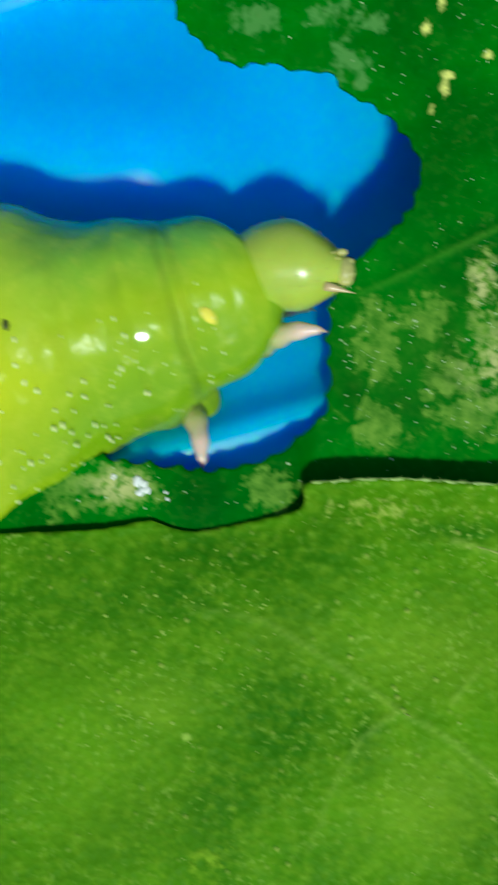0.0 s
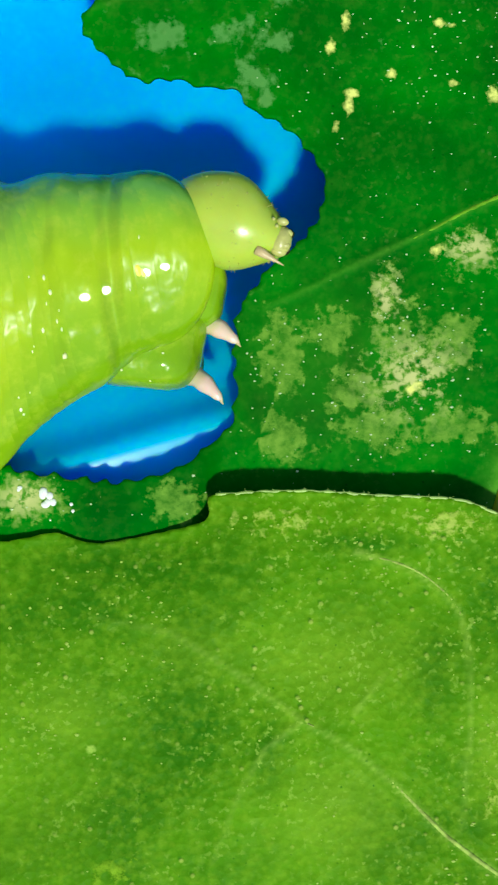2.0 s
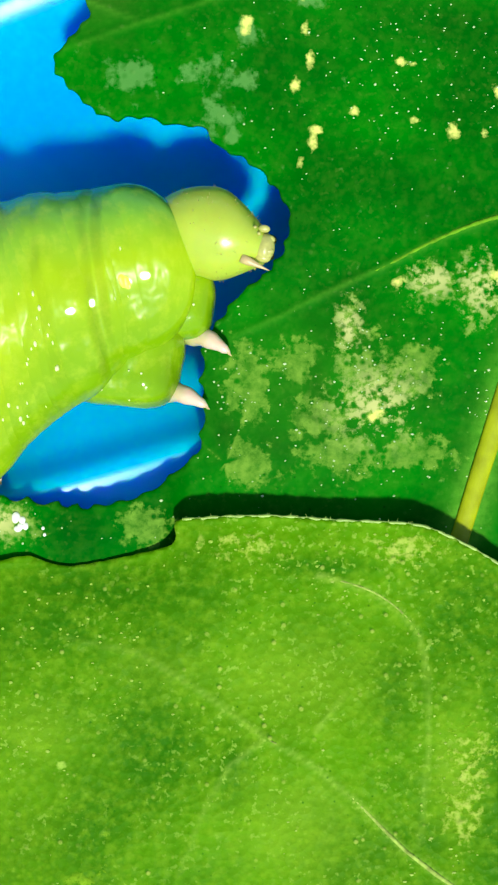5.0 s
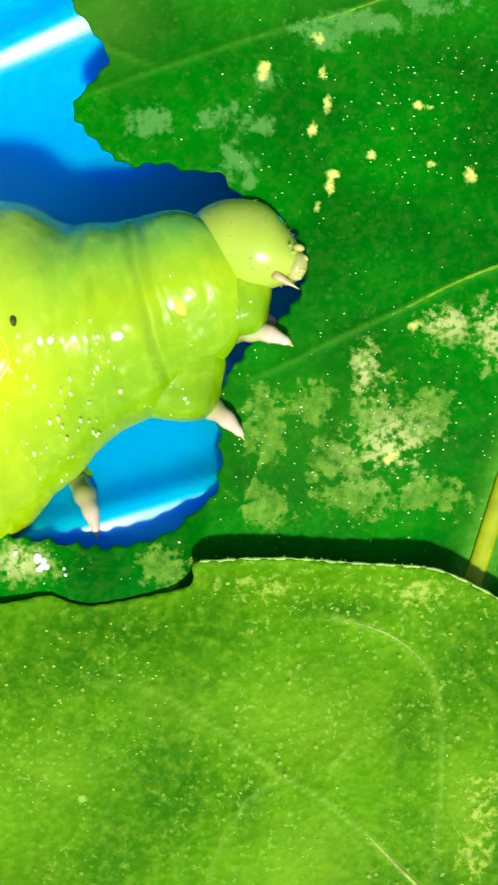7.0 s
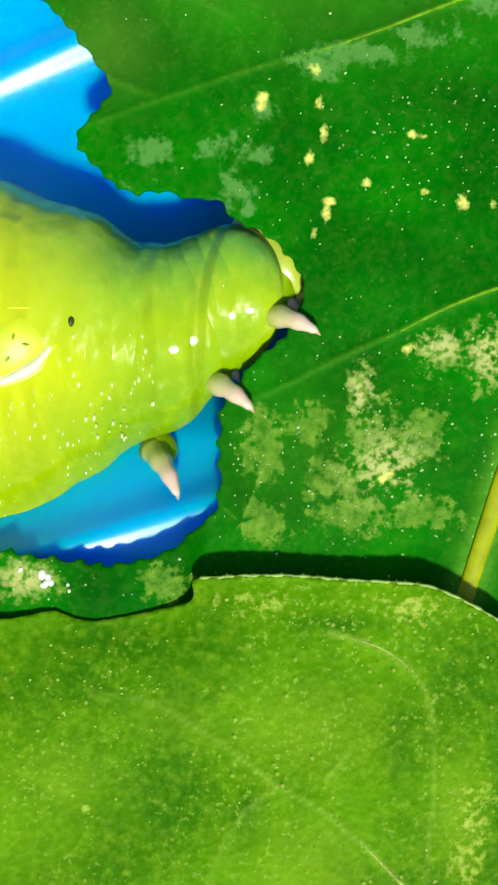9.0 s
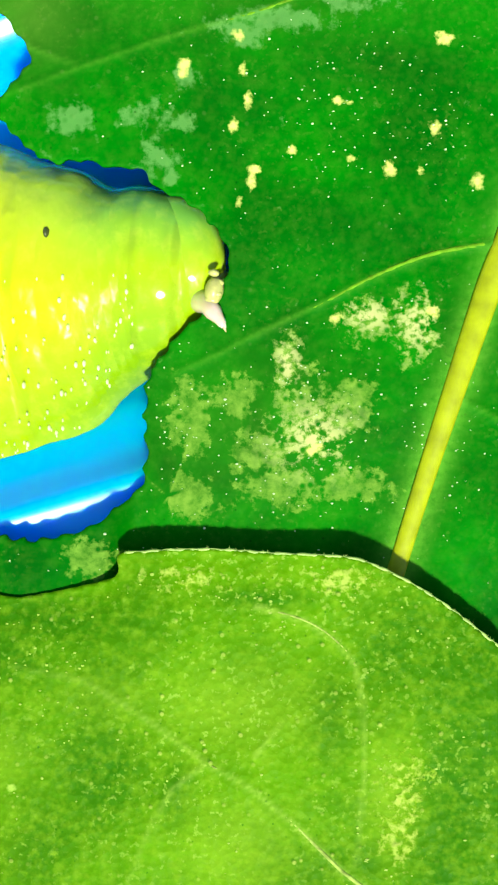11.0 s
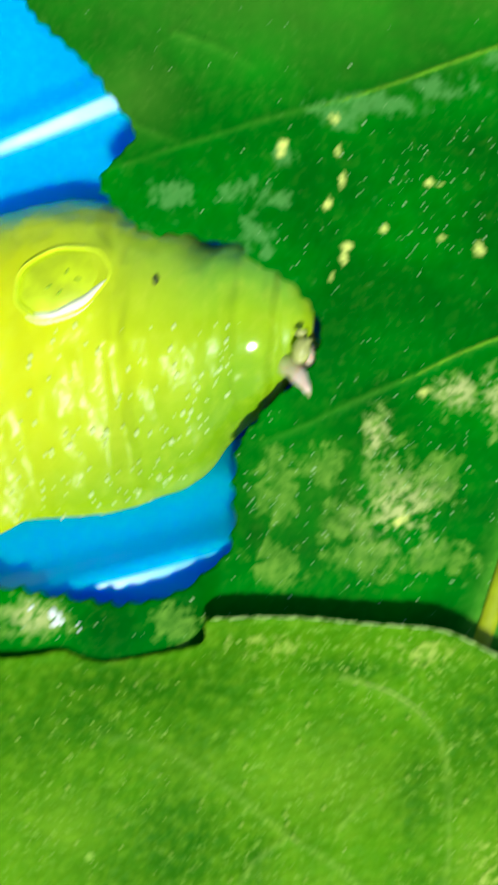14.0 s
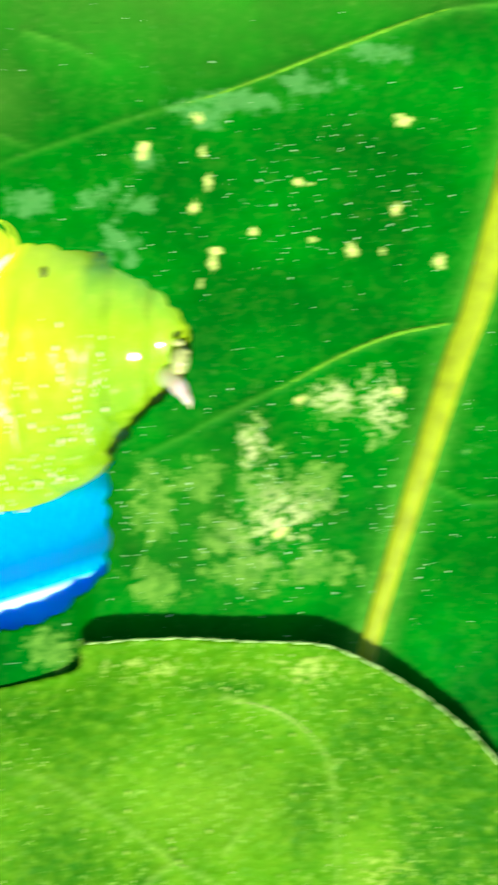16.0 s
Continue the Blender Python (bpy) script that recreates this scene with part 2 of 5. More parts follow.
def smoothstep(a, b, x):
    t = np.clip((x - a) / (b - a), 0, 1)
    return t * t * (3 - 2 * t)


def line_distance(x, y, pts):
    """Distance of points to a polyline, and the place along it from 0 to 1."""
    best = np.full(np.shape(x), 1e9)
    along = np.zeros(np.shape(x))
    n = len(pts) - 1
    for i in range(n):
        (ax, ay), (bx, by) = pts[i], pts[i + 1]
        dx, dy = bx - ax, by - ay
        t = np.clip(((x - ax) * dx + (y - ay) * dy) / (dx * dx + dy * dy + 1e-12), 0, 1)
        d = np.hypot(x - ax - t * dx, y - ay - t * dy)
        along = np.where(d < best, (i + t) / n, along)
        best = np.minimum(best, d)
    return best, along


def curve_through(pts, step=0.12):
    """A smooth polyline through a few corner points (Catmull-Rom)."""
    p = np.array([pts[0], *pts, pts[-1]], float)
    out = []
    for i in range(1, len(p) - 2):
        a, b, c, d = p[i - 1:i + 3]
        fine = step if abs(b[0]) < 12 and b[1] > -7 else 1.5
        n = max(2, int(np.hypot(*(c - b)) / fine))
        for t in np.linspace(0, 1, n, endpoint=False):
            out.append(0.5 * (2 * b + (c - a) * t + (2 * a - 5 * b + 4 * c - d) * t * t + (3 * b - a - 3 * c + d) * t ** 3))
    out.append(p[-2])
    return np.array(out)


def nibbled(line, period, depth, seed):
    """Bites along an edge: shallow arcs that bulge to the line's left."""
    rng = np.random.RandomState(seed)
    step = np.hypot(*np.diff(line, axis=0).T)
    s = np.concatenate([[0], np.cumsum(step)])
    marks = [0.0]
    while marks[-1] < s[-1]:
        marks.append(marks[-1] + period * rng.uniform(0.7, 1.4))
    marks = np.array(marks)
    size = rng.uniform(0.5, 1.3, len(marks))
    i = np.clip(np.searchsorted(marks, s, side="right") - 1, 0, len(marks) - 2)
    u = (s - marks[i]) / (marks[i + 1] - marks[i])
    tangent = np.gradient(line, axis=0)
    tangent /= np.linalg.norm(tangent, axis=1)[:, None] + 1e-9
    left = np.stack([-tangent[:, 1], tangent[:, 0]], 1)
    return line + left * (depth * size[i] * (np.sin(np.pi * u) ** 0.7 - 0.45))[:, None]


def inside_polygon(x, y, poly):
    """Signed distance to a closed polygon, negative inside."""
    order = np.argsort(y)
    sx, sy = x[order], y[order]
    d = np.full(x.shape, 4.0)
    odd = np.zeros(x.shape, bool)
    for (ax, ay), (bx, by) in zip(poly, np.roll(poly, -1, axis=0)):
        dx, dy = bx - ax, by - ay
        lo, hi = np.searchsorted(sy, (min(ay, by) - 2, max(ay, by) + 2))
        px, py = sx[lo:hi], sy[lo:hi]
        near = np.nonzero(np.abs(px - (ax + bx) / 2) < 2 + abs(dx))[0]
        qx, qy = px[near], py[near]
        t = np.clip(((qx - ax) * dx + (qy - ay) * dy) / (dx * dx + dy * dy + 1e-12), 0, 1)
        d[lo + near] = np.minimum(d[lo + near], (qx - ax - t * dx) ** 2 + (qy - ay - t * dy) ** 2)
        if ay != by:
            odd[lo:hi] ^= ((ay > py) != (by > py)) & (px < dx * (py - ay) / dy + ax)
    out = np.empty(x.shape)
    out[order] = np.where(odd, -1, 1) * np.sqrt(d)
    return out


def graded(lo, a, b, hi, step, grow=1.25):
    """Grid lines: even between a and b, wider and wider beyond them."""
    mid = list(np.arange(a, b + step / 2, step))
    left, right, w = [], [], step
    x = a
    while x > lo:
        w *= grow
        x -= w
        left.append(max(x, lo))
    x, w = b, step
    while x < hi:
        w *= grow
        x += w
        right.append(min(x, hi))
    return np.array(left[::-1] + mid + right)


def blade(name, xs, ys, depth, height, thick, material, attributes, parent):
    """A leaf blade with thickness. depth(x, y): distance inside its outline, in mm; height(x, y): its upper face."""
    gx, gy = np.meshgrid(xs, ys, indexing="ij")
    x, y = gx.ravel().copy(), gy.ravel().copy()
    d = depth(x, y)
    ny = len(ys)
    ii, jj = np.meshgrid(np.arange(len(xs) - 1), np.arange(ny - 1), indexing="ij")
    q = (ii * ny + jj).ravel()
    quads = np.stack([q, q + ny, q + ny + 1, q + 1], 1)
    quads = quads[d[quads].mean(1) > 0]
    count = np.zeros(len(x), int)
    np.add.at(count, quads.ravel(), 1)
    used = count > 0
    edge = used & ((count < 4) | (d < 0))
    for _ in range(3):
        e = 0.01
        ex, ey = x[edge], y[edge]
        dd = depth(ex, ey)
        ok = np.abs(dd) < 0.6
        sx = (depth(ex + e, ey) - dd) / e
        sy = (depth(ex, ey + e) - dd) / e
        g = sx * sx + sy * sy + 1e-6
        x[edge] = ex - np.where(ok, np.clip(dd * sx / g, -0.15, 0.15), 0)
        y[edge] = ey - np.where(ok, np.clip(dd * sy / g, -0.15, 0.15), 0)
    index = np.full(len(x), -1)
    index[used] = np.arange(used.sum())
    quads = index[quads]
    x, y = x[used], y[used]
    z = height(x, y)
    n = len(x)
    pairs = np.concatenate([quads[:, [k, (k + 1) % 4]] for k in range(4)])
    have = {(int(a), int(b)) for a, b in pairs}
    rim = [(a, b) for a, b in have if (b, a) not in have]
    verts = np.concatenate([np.stack([x, y, z], 1), np.stack([x, y, z - thick], 1)]) * MM
    faces = [tuple(f) for f in quads.tolist()] + [(a + n, d2 + n, c + n, b + n) for a, b, c, d2 in quads.tolist()]
    faces += [(b, a, a + n, b + n) for a, b in rim]
    ob = mesh_object(name, verts, faces, material, parent)
    for key, f in attributes.items():
        v = np.clip(f(x, y), 0, 1)
        at = ob.data.attributes.new(key, "FLOAT", "POINT")
        at.data.foreach_set("value", np.concatenate([v, v]).astype(np.float32))
    return ob


def tube(path, radii, sides=14, flat=1.0):
    """Vertices and faces of a closed tube along a path of Vectors."""
    verts, faces = [], []
    for i, p in enumerate(path):
        t = (path[min(i + 1, len(path) - 1)] - path[max(i - 1, 0)]).normalized()
        a = t.cross(Vector((0, 0, 1)))
        a = a.normalized() if a.length > 1e-6 else Vector((0, 1, 0))
        b = a.cross(t).normalized()
        for k in range(sides):
            w = 2 * math.pi * k / sides
            verts.append(p + a * math.cos(w) * radii[i] + b * math.sin(w) * radii[i] * flat)
    for i in range(len(path) - 1):
        for k in range(sides):
            m = (k + 1) % sides
            faces.append((i * sides + k, (i + 1) * sides + k, (i + 1) * sides + m, i * sides + m))
    faces.append(tuple(range(sides)))
    faces.append(tuple(range((len(path) - 1) * sides, len(path) * sides))[::-1])
    return verts, faces


def ellipsoid(rx, ry, rz, place=(0, 0, 0), rings=16, sides=28, warp=None):
    verts, faces = [], []
    for i in range(rings + 1):
        u = math.pi * (0.001 + 0.998 * i / rings)
        for k in range(sides):
            w = 2 * math.pi * k / sides
            v = Vector((-math.cos(u) * rx, math.sin(u) * math.cos(w) * ry, math.sin(u) * math.sin(w) * rz))
            if warp:
                v = warp(v)
            verts.append((v + Vector(place)) * MM)
    for i in range(rings):
        for k in range(sides):
            m = (k + 1) % sides
            faces.append((i * sides + k, i * sides + m, (i + 1) * sides + m, (i + 1) * sides + k))
    faces.append(tuple(range(sides))[::-1])
    faces.append(tuple(range(rings * sides, (rings + 1) * sides)))
    return verts, faces


# ---- blue sheet under the leaves ----
def blue_height(x, y):
    up = np.clip(y + 1.0, 0, 60)
    z = -0.15 - 0.32 * (up - 2.0 * np.logaddexp(0.0, (up - 10.0) / 2.0)) - 0.12 * np.clip(-2 - y, 0, 10) - (0.6 + 0.9 * smoothstep(2.4, 4.8, y)) * np.exp(-((y - 3.2) / np.where(y < 3.2, 3.0, 4.3)) ** 2) - 1.1 * smoothstep(0.0, 4.0, x) * smoothstep(5.0, 3.0, y)
    z = z - 0.25 * smoothstep(-3.0, 0.0, x) * smoothstep(4.5, 7.0, y) - 0.6 * smoothstep(-1.5, 1.0, x) * smoothstep(5.5, 7.5, y)
    z = z + 1.7 * np.exp(-((y - 7.9) / 3.1) ** 2) * smoothstep(-1.5, -6.5, x)
    for (ax, ay), slope, high, wide in (((-4.0, -0.30), 0.30, 0.44, 0.55), ((-7.5, 14.55), 0.45, 0.43, 0.60), ((-9.5, 20.2), 0.38, 0.30, 0.40)):
        d = (y - ay - slope * (x - ax)) / math.sqrt(1 + slope * slope)
        z = z + high * np.exp(-(d / wide) ** 2)
    return z


def build_sheet():
    xs = graded(-90, -16, 4, 90, 0.4, 1.3)
    ys = graded(-90, -3, 24, 90, 0.1, 1.3)
    return blade("blue_sheet", xs, ys, lambda x, y: 85 - np.maximum(np.abs(x), np.abs(y)), blue_height, 3.0, BLUE, {}, None)


tagged(build_sheet(), "glossy bright blue plastic sheet with raised ribs under the leaves", "plastic sheet", kind="structure")

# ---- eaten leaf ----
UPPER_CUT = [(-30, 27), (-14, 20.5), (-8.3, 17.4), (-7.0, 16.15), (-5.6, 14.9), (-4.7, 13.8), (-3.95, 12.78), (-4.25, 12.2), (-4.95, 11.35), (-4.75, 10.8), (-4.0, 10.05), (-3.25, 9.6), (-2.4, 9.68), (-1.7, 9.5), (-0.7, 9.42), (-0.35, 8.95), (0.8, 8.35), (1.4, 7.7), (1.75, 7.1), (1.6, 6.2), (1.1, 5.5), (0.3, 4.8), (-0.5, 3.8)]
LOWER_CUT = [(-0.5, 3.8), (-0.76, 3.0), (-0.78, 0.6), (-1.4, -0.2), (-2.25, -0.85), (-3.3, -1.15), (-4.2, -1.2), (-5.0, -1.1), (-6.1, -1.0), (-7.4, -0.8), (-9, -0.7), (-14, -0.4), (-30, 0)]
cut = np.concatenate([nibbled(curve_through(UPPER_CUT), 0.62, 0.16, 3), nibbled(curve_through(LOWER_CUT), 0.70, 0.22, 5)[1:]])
RIB_LINE = [(4.7, -9.0), (6.9, -1.5), (8.25, 2.8), (9.35, 6.1), (9.95, 7.6), (10.5, 9.5), (11.4, 13), (12.9, 20), (16, 36)]
VEINS_DARK = [[(9.5, 7.4), (7.7, 7.08), (6.05, 6.45), (4.4, 5.6), (2.74, 4.85), (1.5, 4.2), (0.2, 3.6)], [(12.3, 16.8), (9.5, 16.5), (6.2, 15.44), (3.7, 14.49), (1.2, 13.61), (-2.0, 12.5), (-4.6, 11.6)], [(-4.2, 13.05), (-3.6, 12.8), (-2.6, 12.45)], [(-2.8, 15.75), (-1.5, 15.34), (-0.4, 14.75)], [(8.2, 3.0), (9.8, 2.2), (12.5, 2.3)]]


def leaf_outline(x, y):
    ux, uy = 0.25, 0.968
    s = (x - 9) * ux + (y - 6) * uy
    w = (x - 9) * uy - (y - 6) * ux
    half = 23 * np.sqrt(np.clip(1 - (s / 46) ** 2, 0, 1)) ** 1.2
    return np.minimum(half - np.abs(w), 46 - np.abs(s))


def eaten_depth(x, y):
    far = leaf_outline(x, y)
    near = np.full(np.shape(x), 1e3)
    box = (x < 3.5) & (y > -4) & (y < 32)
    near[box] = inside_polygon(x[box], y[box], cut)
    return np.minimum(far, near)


def wave(x, y):
    return 0.07 * np.sin(x * 0.9 + 0.4 * y) + 0.06 * np.sin(1.1 * y - 0.5 * x + 1.0)


def eaten_height(x, y):
    z = wave(x, y) * 0.6 + 0.62 * smoothstep(-0.9, -1.9, x) * smoothstep(1.0, -0.8, y)
    z = z + 0.7 * smoothstep(3.0, -0.5, x) * smoothstep(5.0, 8.0, y)
    for v in VEINS_DARK:
        d, t = line_distance(x, y, v)
        z = z + (0.07 * (1 - 0.6 * t)) * np.exp(-(d / 0.12) ** 2)
    d, t = line_distance(x, y, RIB_LINE)
    return z - 0.05 * np.exp(-(d / 1.2) ** 2)


def blobs(x, y, places, soft=1.0):
    v = np.zeros(np.shape(x))
    for px, py, rx, ry in places:
        v = np.maximum(v, np.exp(-(((x - px) / rx) ** 2 + ((y - py) / ry) ** 2) * soft))
    return v


PALE_DARK = [(0.6, 2.3, 0.9, 1.7), (0.7, 0.0, 1.0, 1.0), (3.5, 4.0, 0.6, 1.1), (4.1, 2.2, 1.5, 1.6), (5.4, 2.6, 1.0, 1.1), (3.3, 0.3, 1.7, 0.8), (5.9, 5.2, 1.0, 0.9), (7.2, 5.0, 0.9, 1.2), (2.6, 1.3, 1.2, 1.0), (-2.3, -1.75, 1.0, 0.8), (-7.8, -1.9, 1.0, 0.9), (-6.4, -1.7, 1.6, 0.9), (5.4, 0.3, 1.8, 0.6), (2.0, 3.0, 0.8, 0.8)]
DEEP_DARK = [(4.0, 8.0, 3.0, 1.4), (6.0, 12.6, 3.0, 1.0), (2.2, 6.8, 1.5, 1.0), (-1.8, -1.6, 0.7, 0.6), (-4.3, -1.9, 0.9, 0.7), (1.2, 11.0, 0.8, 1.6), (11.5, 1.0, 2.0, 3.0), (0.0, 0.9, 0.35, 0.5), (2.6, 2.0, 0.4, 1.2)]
HAZE_DARK = [(2.0, 13.55, 1.1, 0.5), (-2.7, 11.0, 0.7, 0.6), (-0.8, 10.95, 0.55, 0.55), (0.3, 10.85, 0.5, 0.5), (-0.3, 9.7, 0.55, 0.6), (0.1, 9.2, 0.4, 0.3), (3.4, 13.9, 1.5, 0.45), (5.2, 14.4, 1.2, 0.4), (7.3, 15.3, 1.0, 0.35), (0.5, 12.2, 0.35, 0.6)]
SPOTS_DARK = [(4.2, 1.33, 0.17, 0.11), (4.42, 1.48, 0.17, 0.11), (4.95, 11.55, 0.17, 0.16), (5.3, 11.5, 0.13, 0.07), (3.62, 10.08, 0.16, 0.15), (5.36, 9.86, 0.15, 0.13), (6.45, 9.52, 0.22, 0.26), (2.3, 11.6, 0.13, 0.3), (1.9, 10.85, 0.14, 0.24), (2.5, 9.55, 0.28, 0.13), (2.42, 9.2, 0.13, 0.34), (2.05, 8.6, 0.1, 0.18), (2.05, 13.4, 0.2, 0.16), (2.2, 12.4, 0.15, 0.22), (7.98, 13.3, 0.34, 0.2), (7.77, 10.74, 0.2, 0.24), (7.33, 9.5, 0.13, 0.15), (4.9, 5.2, 0.2, 0.2), (0.5, 12.4, 0.18, 0.35), (7.75, 5.4, 0.2, 0.2), (9.0, 9.2, 0.2, 0.25)]


def line_strength(line):
    """Short side veins are fainter than long ones."""
    n = len(line)
    return 0.6 if n == 6 else 0.4 if n > 6 else 0.3


def vein_mask(lines, wide):
    def f(x, y):
        v = np.zeros(np.shape(x))
        for line in lines:
            d, t = line_distance(x, y, line)
            v = np.maximum(v, line_strength(line) * (1 - 0.65 * t) * np.exp(-(d / wide) ** 2))
        return v
    return f


def leaf_thing(name, label, category):
    return tagged(new(name), label, category)


def vein_cord(leaf, line, height, thick, material):
    """A fine raised vein along a blade, thinning towards its end."""
    pts = curve_through(line, 0.15)
    n = len(pts)
    path = [Vector((px, py, pz - 0.008)) * MM for (px, py), pz in zip(pts, height(pts[:, 0], pts[:, 1]))]
    path = [p - Vector((0, 0, (0.07 * (i / n) ** 2 + 0.05 * max(0, 1 - 6 * i / n)) * MM)) for i, p in enumerate(path)]
    radii = [thick * MM * (1 - 0.75 * i / n) * (1 + 0.3 * math.sin(2.3 * i) * math.sin(0.71 * i)) for i in range(n)]
    mesh_object("vein", *tube(path, radii, 8, 0.6), material, leaf)


def build_eaten_leaf():
    leaf = leaf_thing("eaten_leaf", "dark green leaf with scalloped bite marks, pale blotches and yellow specks", "leaf")
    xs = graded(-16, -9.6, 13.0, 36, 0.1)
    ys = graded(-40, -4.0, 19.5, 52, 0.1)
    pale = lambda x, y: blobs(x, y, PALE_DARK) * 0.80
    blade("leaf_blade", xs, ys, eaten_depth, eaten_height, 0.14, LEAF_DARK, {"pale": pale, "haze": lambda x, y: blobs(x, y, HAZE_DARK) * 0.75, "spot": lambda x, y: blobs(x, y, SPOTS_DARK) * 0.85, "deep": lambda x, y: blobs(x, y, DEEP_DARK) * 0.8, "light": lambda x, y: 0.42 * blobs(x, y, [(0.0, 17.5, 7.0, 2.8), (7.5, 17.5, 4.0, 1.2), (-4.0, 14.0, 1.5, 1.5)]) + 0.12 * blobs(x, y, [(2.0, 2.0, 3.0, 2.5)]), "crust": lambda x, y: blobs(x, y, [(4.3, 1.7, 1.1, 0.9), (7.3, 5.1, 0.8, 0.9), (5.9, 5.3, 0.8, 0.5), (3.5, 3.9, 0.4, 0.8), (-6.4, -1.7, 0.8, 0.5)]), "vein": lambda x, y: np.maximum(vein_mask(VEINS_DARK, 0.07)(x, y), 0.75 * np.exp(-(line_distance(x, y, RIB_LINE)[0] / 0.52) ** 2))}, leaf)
    line = curve_through(RIB_LINE, 0.4)
    path = [Vector((px, py, pz + 0.02)) * MM for (px, py), pz in zip(line, eaten_height(line[:, 0], line[:, 1]))]
    radii = [(0.27 + 0.15 * float(smoothstep(-2, 9, py))) * MM for px, py in line]
    verts, faces = tube(path, radii, 16, 0.5)
    mesh_object("midrib", verts, faces, RIB, leaf, label="raised yellow midrib")
    for line in VEINS_DARK[:2]:
        vein_cord(leaf, line, eaten_height, 0.07, VEIN_GREEN)
    leaf_specks(leaf, eaten_depth, eaten_height, (-9, 12.5), (-2.6, 18), 560, 11, [(0.6, 1.5, 1.6, 2.5), (4.3, 2.5, 3.0, 3.0), (5.5, 11, 3.5, 2.5), (-6, -1.5, 2.2, 0.7), (8, 2, 2, 3)], GLINT_BEAD, 0.014, 0.036, 0.7)
    return leaf


def leaf_specks(leaf, depth, height, xr, yr, count, seed, where, material, low, high, flat):
    """Tiny raised specks strewn over a blade, added as its glints and pale flecks."""
    rng = np.random.RandomState(seed)
    verts, faces = [], []
    x, y = rng.uniform(*xr, count * 12), rng.uniform(*yr, count * 12)
    keep = np.nonzero((depth(x, y) > 0.12) & (rng.rand(len(x)) < 0.04 + blobs(x, y, where)))[0][:count]
    x, y = x[keep], y[keep]
    for px, py, pz in zip(x, y, height(x, y)):
        r = rng.uniform(low, high) * rng.choice((0.7, 1.0))
        v, f = ellipsoid(r * rng.uniform(0.8, 1.5), r * rng.uniform(0.7, 1.2), r * flat, (px, py, pz + r * 0.1), 6, 8)
        base = len(verts)
        verts += v
        faces += [tuple(k + base for k in q) for q in f]
    tagged(mesh_object("leaf_speck", verts, faces, material, leaf), "tiny raised specks added for glints and pale flecks", kind="stuff")


build_eaten_leaf()

# ---- whole leaf lying over it ----
TOP_EDGE = [(-16, -3.3), (-9, -3.0), (-6.8, -2.88), (-5.6, -2.65), (-5.0, -2.82), (-4.35, -2.93), (-3.1, -2.72), (-1.45, -2.28), (-1.38, -1.66), (-0.6, -1.55), (0.3, -1.49), (1.6, -1.49), (3.1, -1.58), (5.1, -1.66), (6.0, -1.9), (7.38, -2.61), (8.94, -3.74), (10.21, -5.02), (13.5, -9.5), (16, -16), (17, -26), (12, -40), (0, -46), (-12, -40), (-17, -26), (-17.5, -12)]
top_edge = nibbled(curve_through(TOP_EDGE), 0.5, 0.03, 8)
VEINS_LIGHT = [[(8.6, -13.2), (6.8, -11.97), (5.07, -10.73), (3.69, -9.35), (2.45, -8.34), (1.22, -7.65)], [(2.6, -3.1), (4.0, -3.5), (4.92, -4.1), (5.46, -4.8), (5.66, -5.8), (5.72, -8.0), (5.5, -10.6)], [(1.2, -7.65), (0.2, -8.4), (-0.5, -9.6), (-1.2, -11.5)], [(1.2, -7.65), (-0.6, -6.4), (-2.4, -5.3), (-4.4, -4.9)], [(2.6, -7.4), (3.4, -6.4)]]
PALE_LIGHT = [(0.6, -2.3, 1.9, 0.5), (4.8, -2.4, 1.5, 0.6), (6.8, -9.0, 0.9, 2.2), (-4.0, -12.0, 0.8, 1.2)]
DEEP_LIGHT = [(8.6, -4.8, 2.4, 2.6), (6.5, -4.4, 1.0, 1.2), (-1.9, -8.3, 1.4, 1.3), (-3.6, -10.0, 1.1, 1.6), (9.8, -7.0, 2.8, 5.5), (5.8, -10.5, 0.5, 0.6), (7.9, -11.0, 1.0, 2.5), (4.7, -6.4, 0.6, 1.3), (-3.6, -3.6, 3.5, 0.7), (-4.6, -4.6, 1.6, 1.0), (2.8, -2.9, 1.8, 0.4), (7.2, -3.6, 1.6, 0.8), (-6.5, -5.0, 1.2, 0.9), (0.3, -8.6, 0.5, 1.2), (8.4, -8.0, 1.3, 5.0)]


def whole_depth(x, y):
    return -inside_polygon(x, y, top_edge)


def whole_height(x, y):
    z = 0.92 - 0.12 * smoothstep(-1.0, -2.2, x) * smoothstep(-4.5, -2.5, y) + wave(x + 3, y) * 0.8 - 0.004 * np.clip(-6 - y, 0, 60) ** 2 * 0.2
    for v in VEINS_LIGHT:
        d, t = line_distance(x, y, v)
        z = z + 0.05 * (1 - 0.5 * t) * np.exp(-(d / 0.10) ** 2)
    edge = np.clip(whole_depth(x, y), 0, 2)
    return z + 0.05 * np.exp(-(edge / 0.12) ** 2)


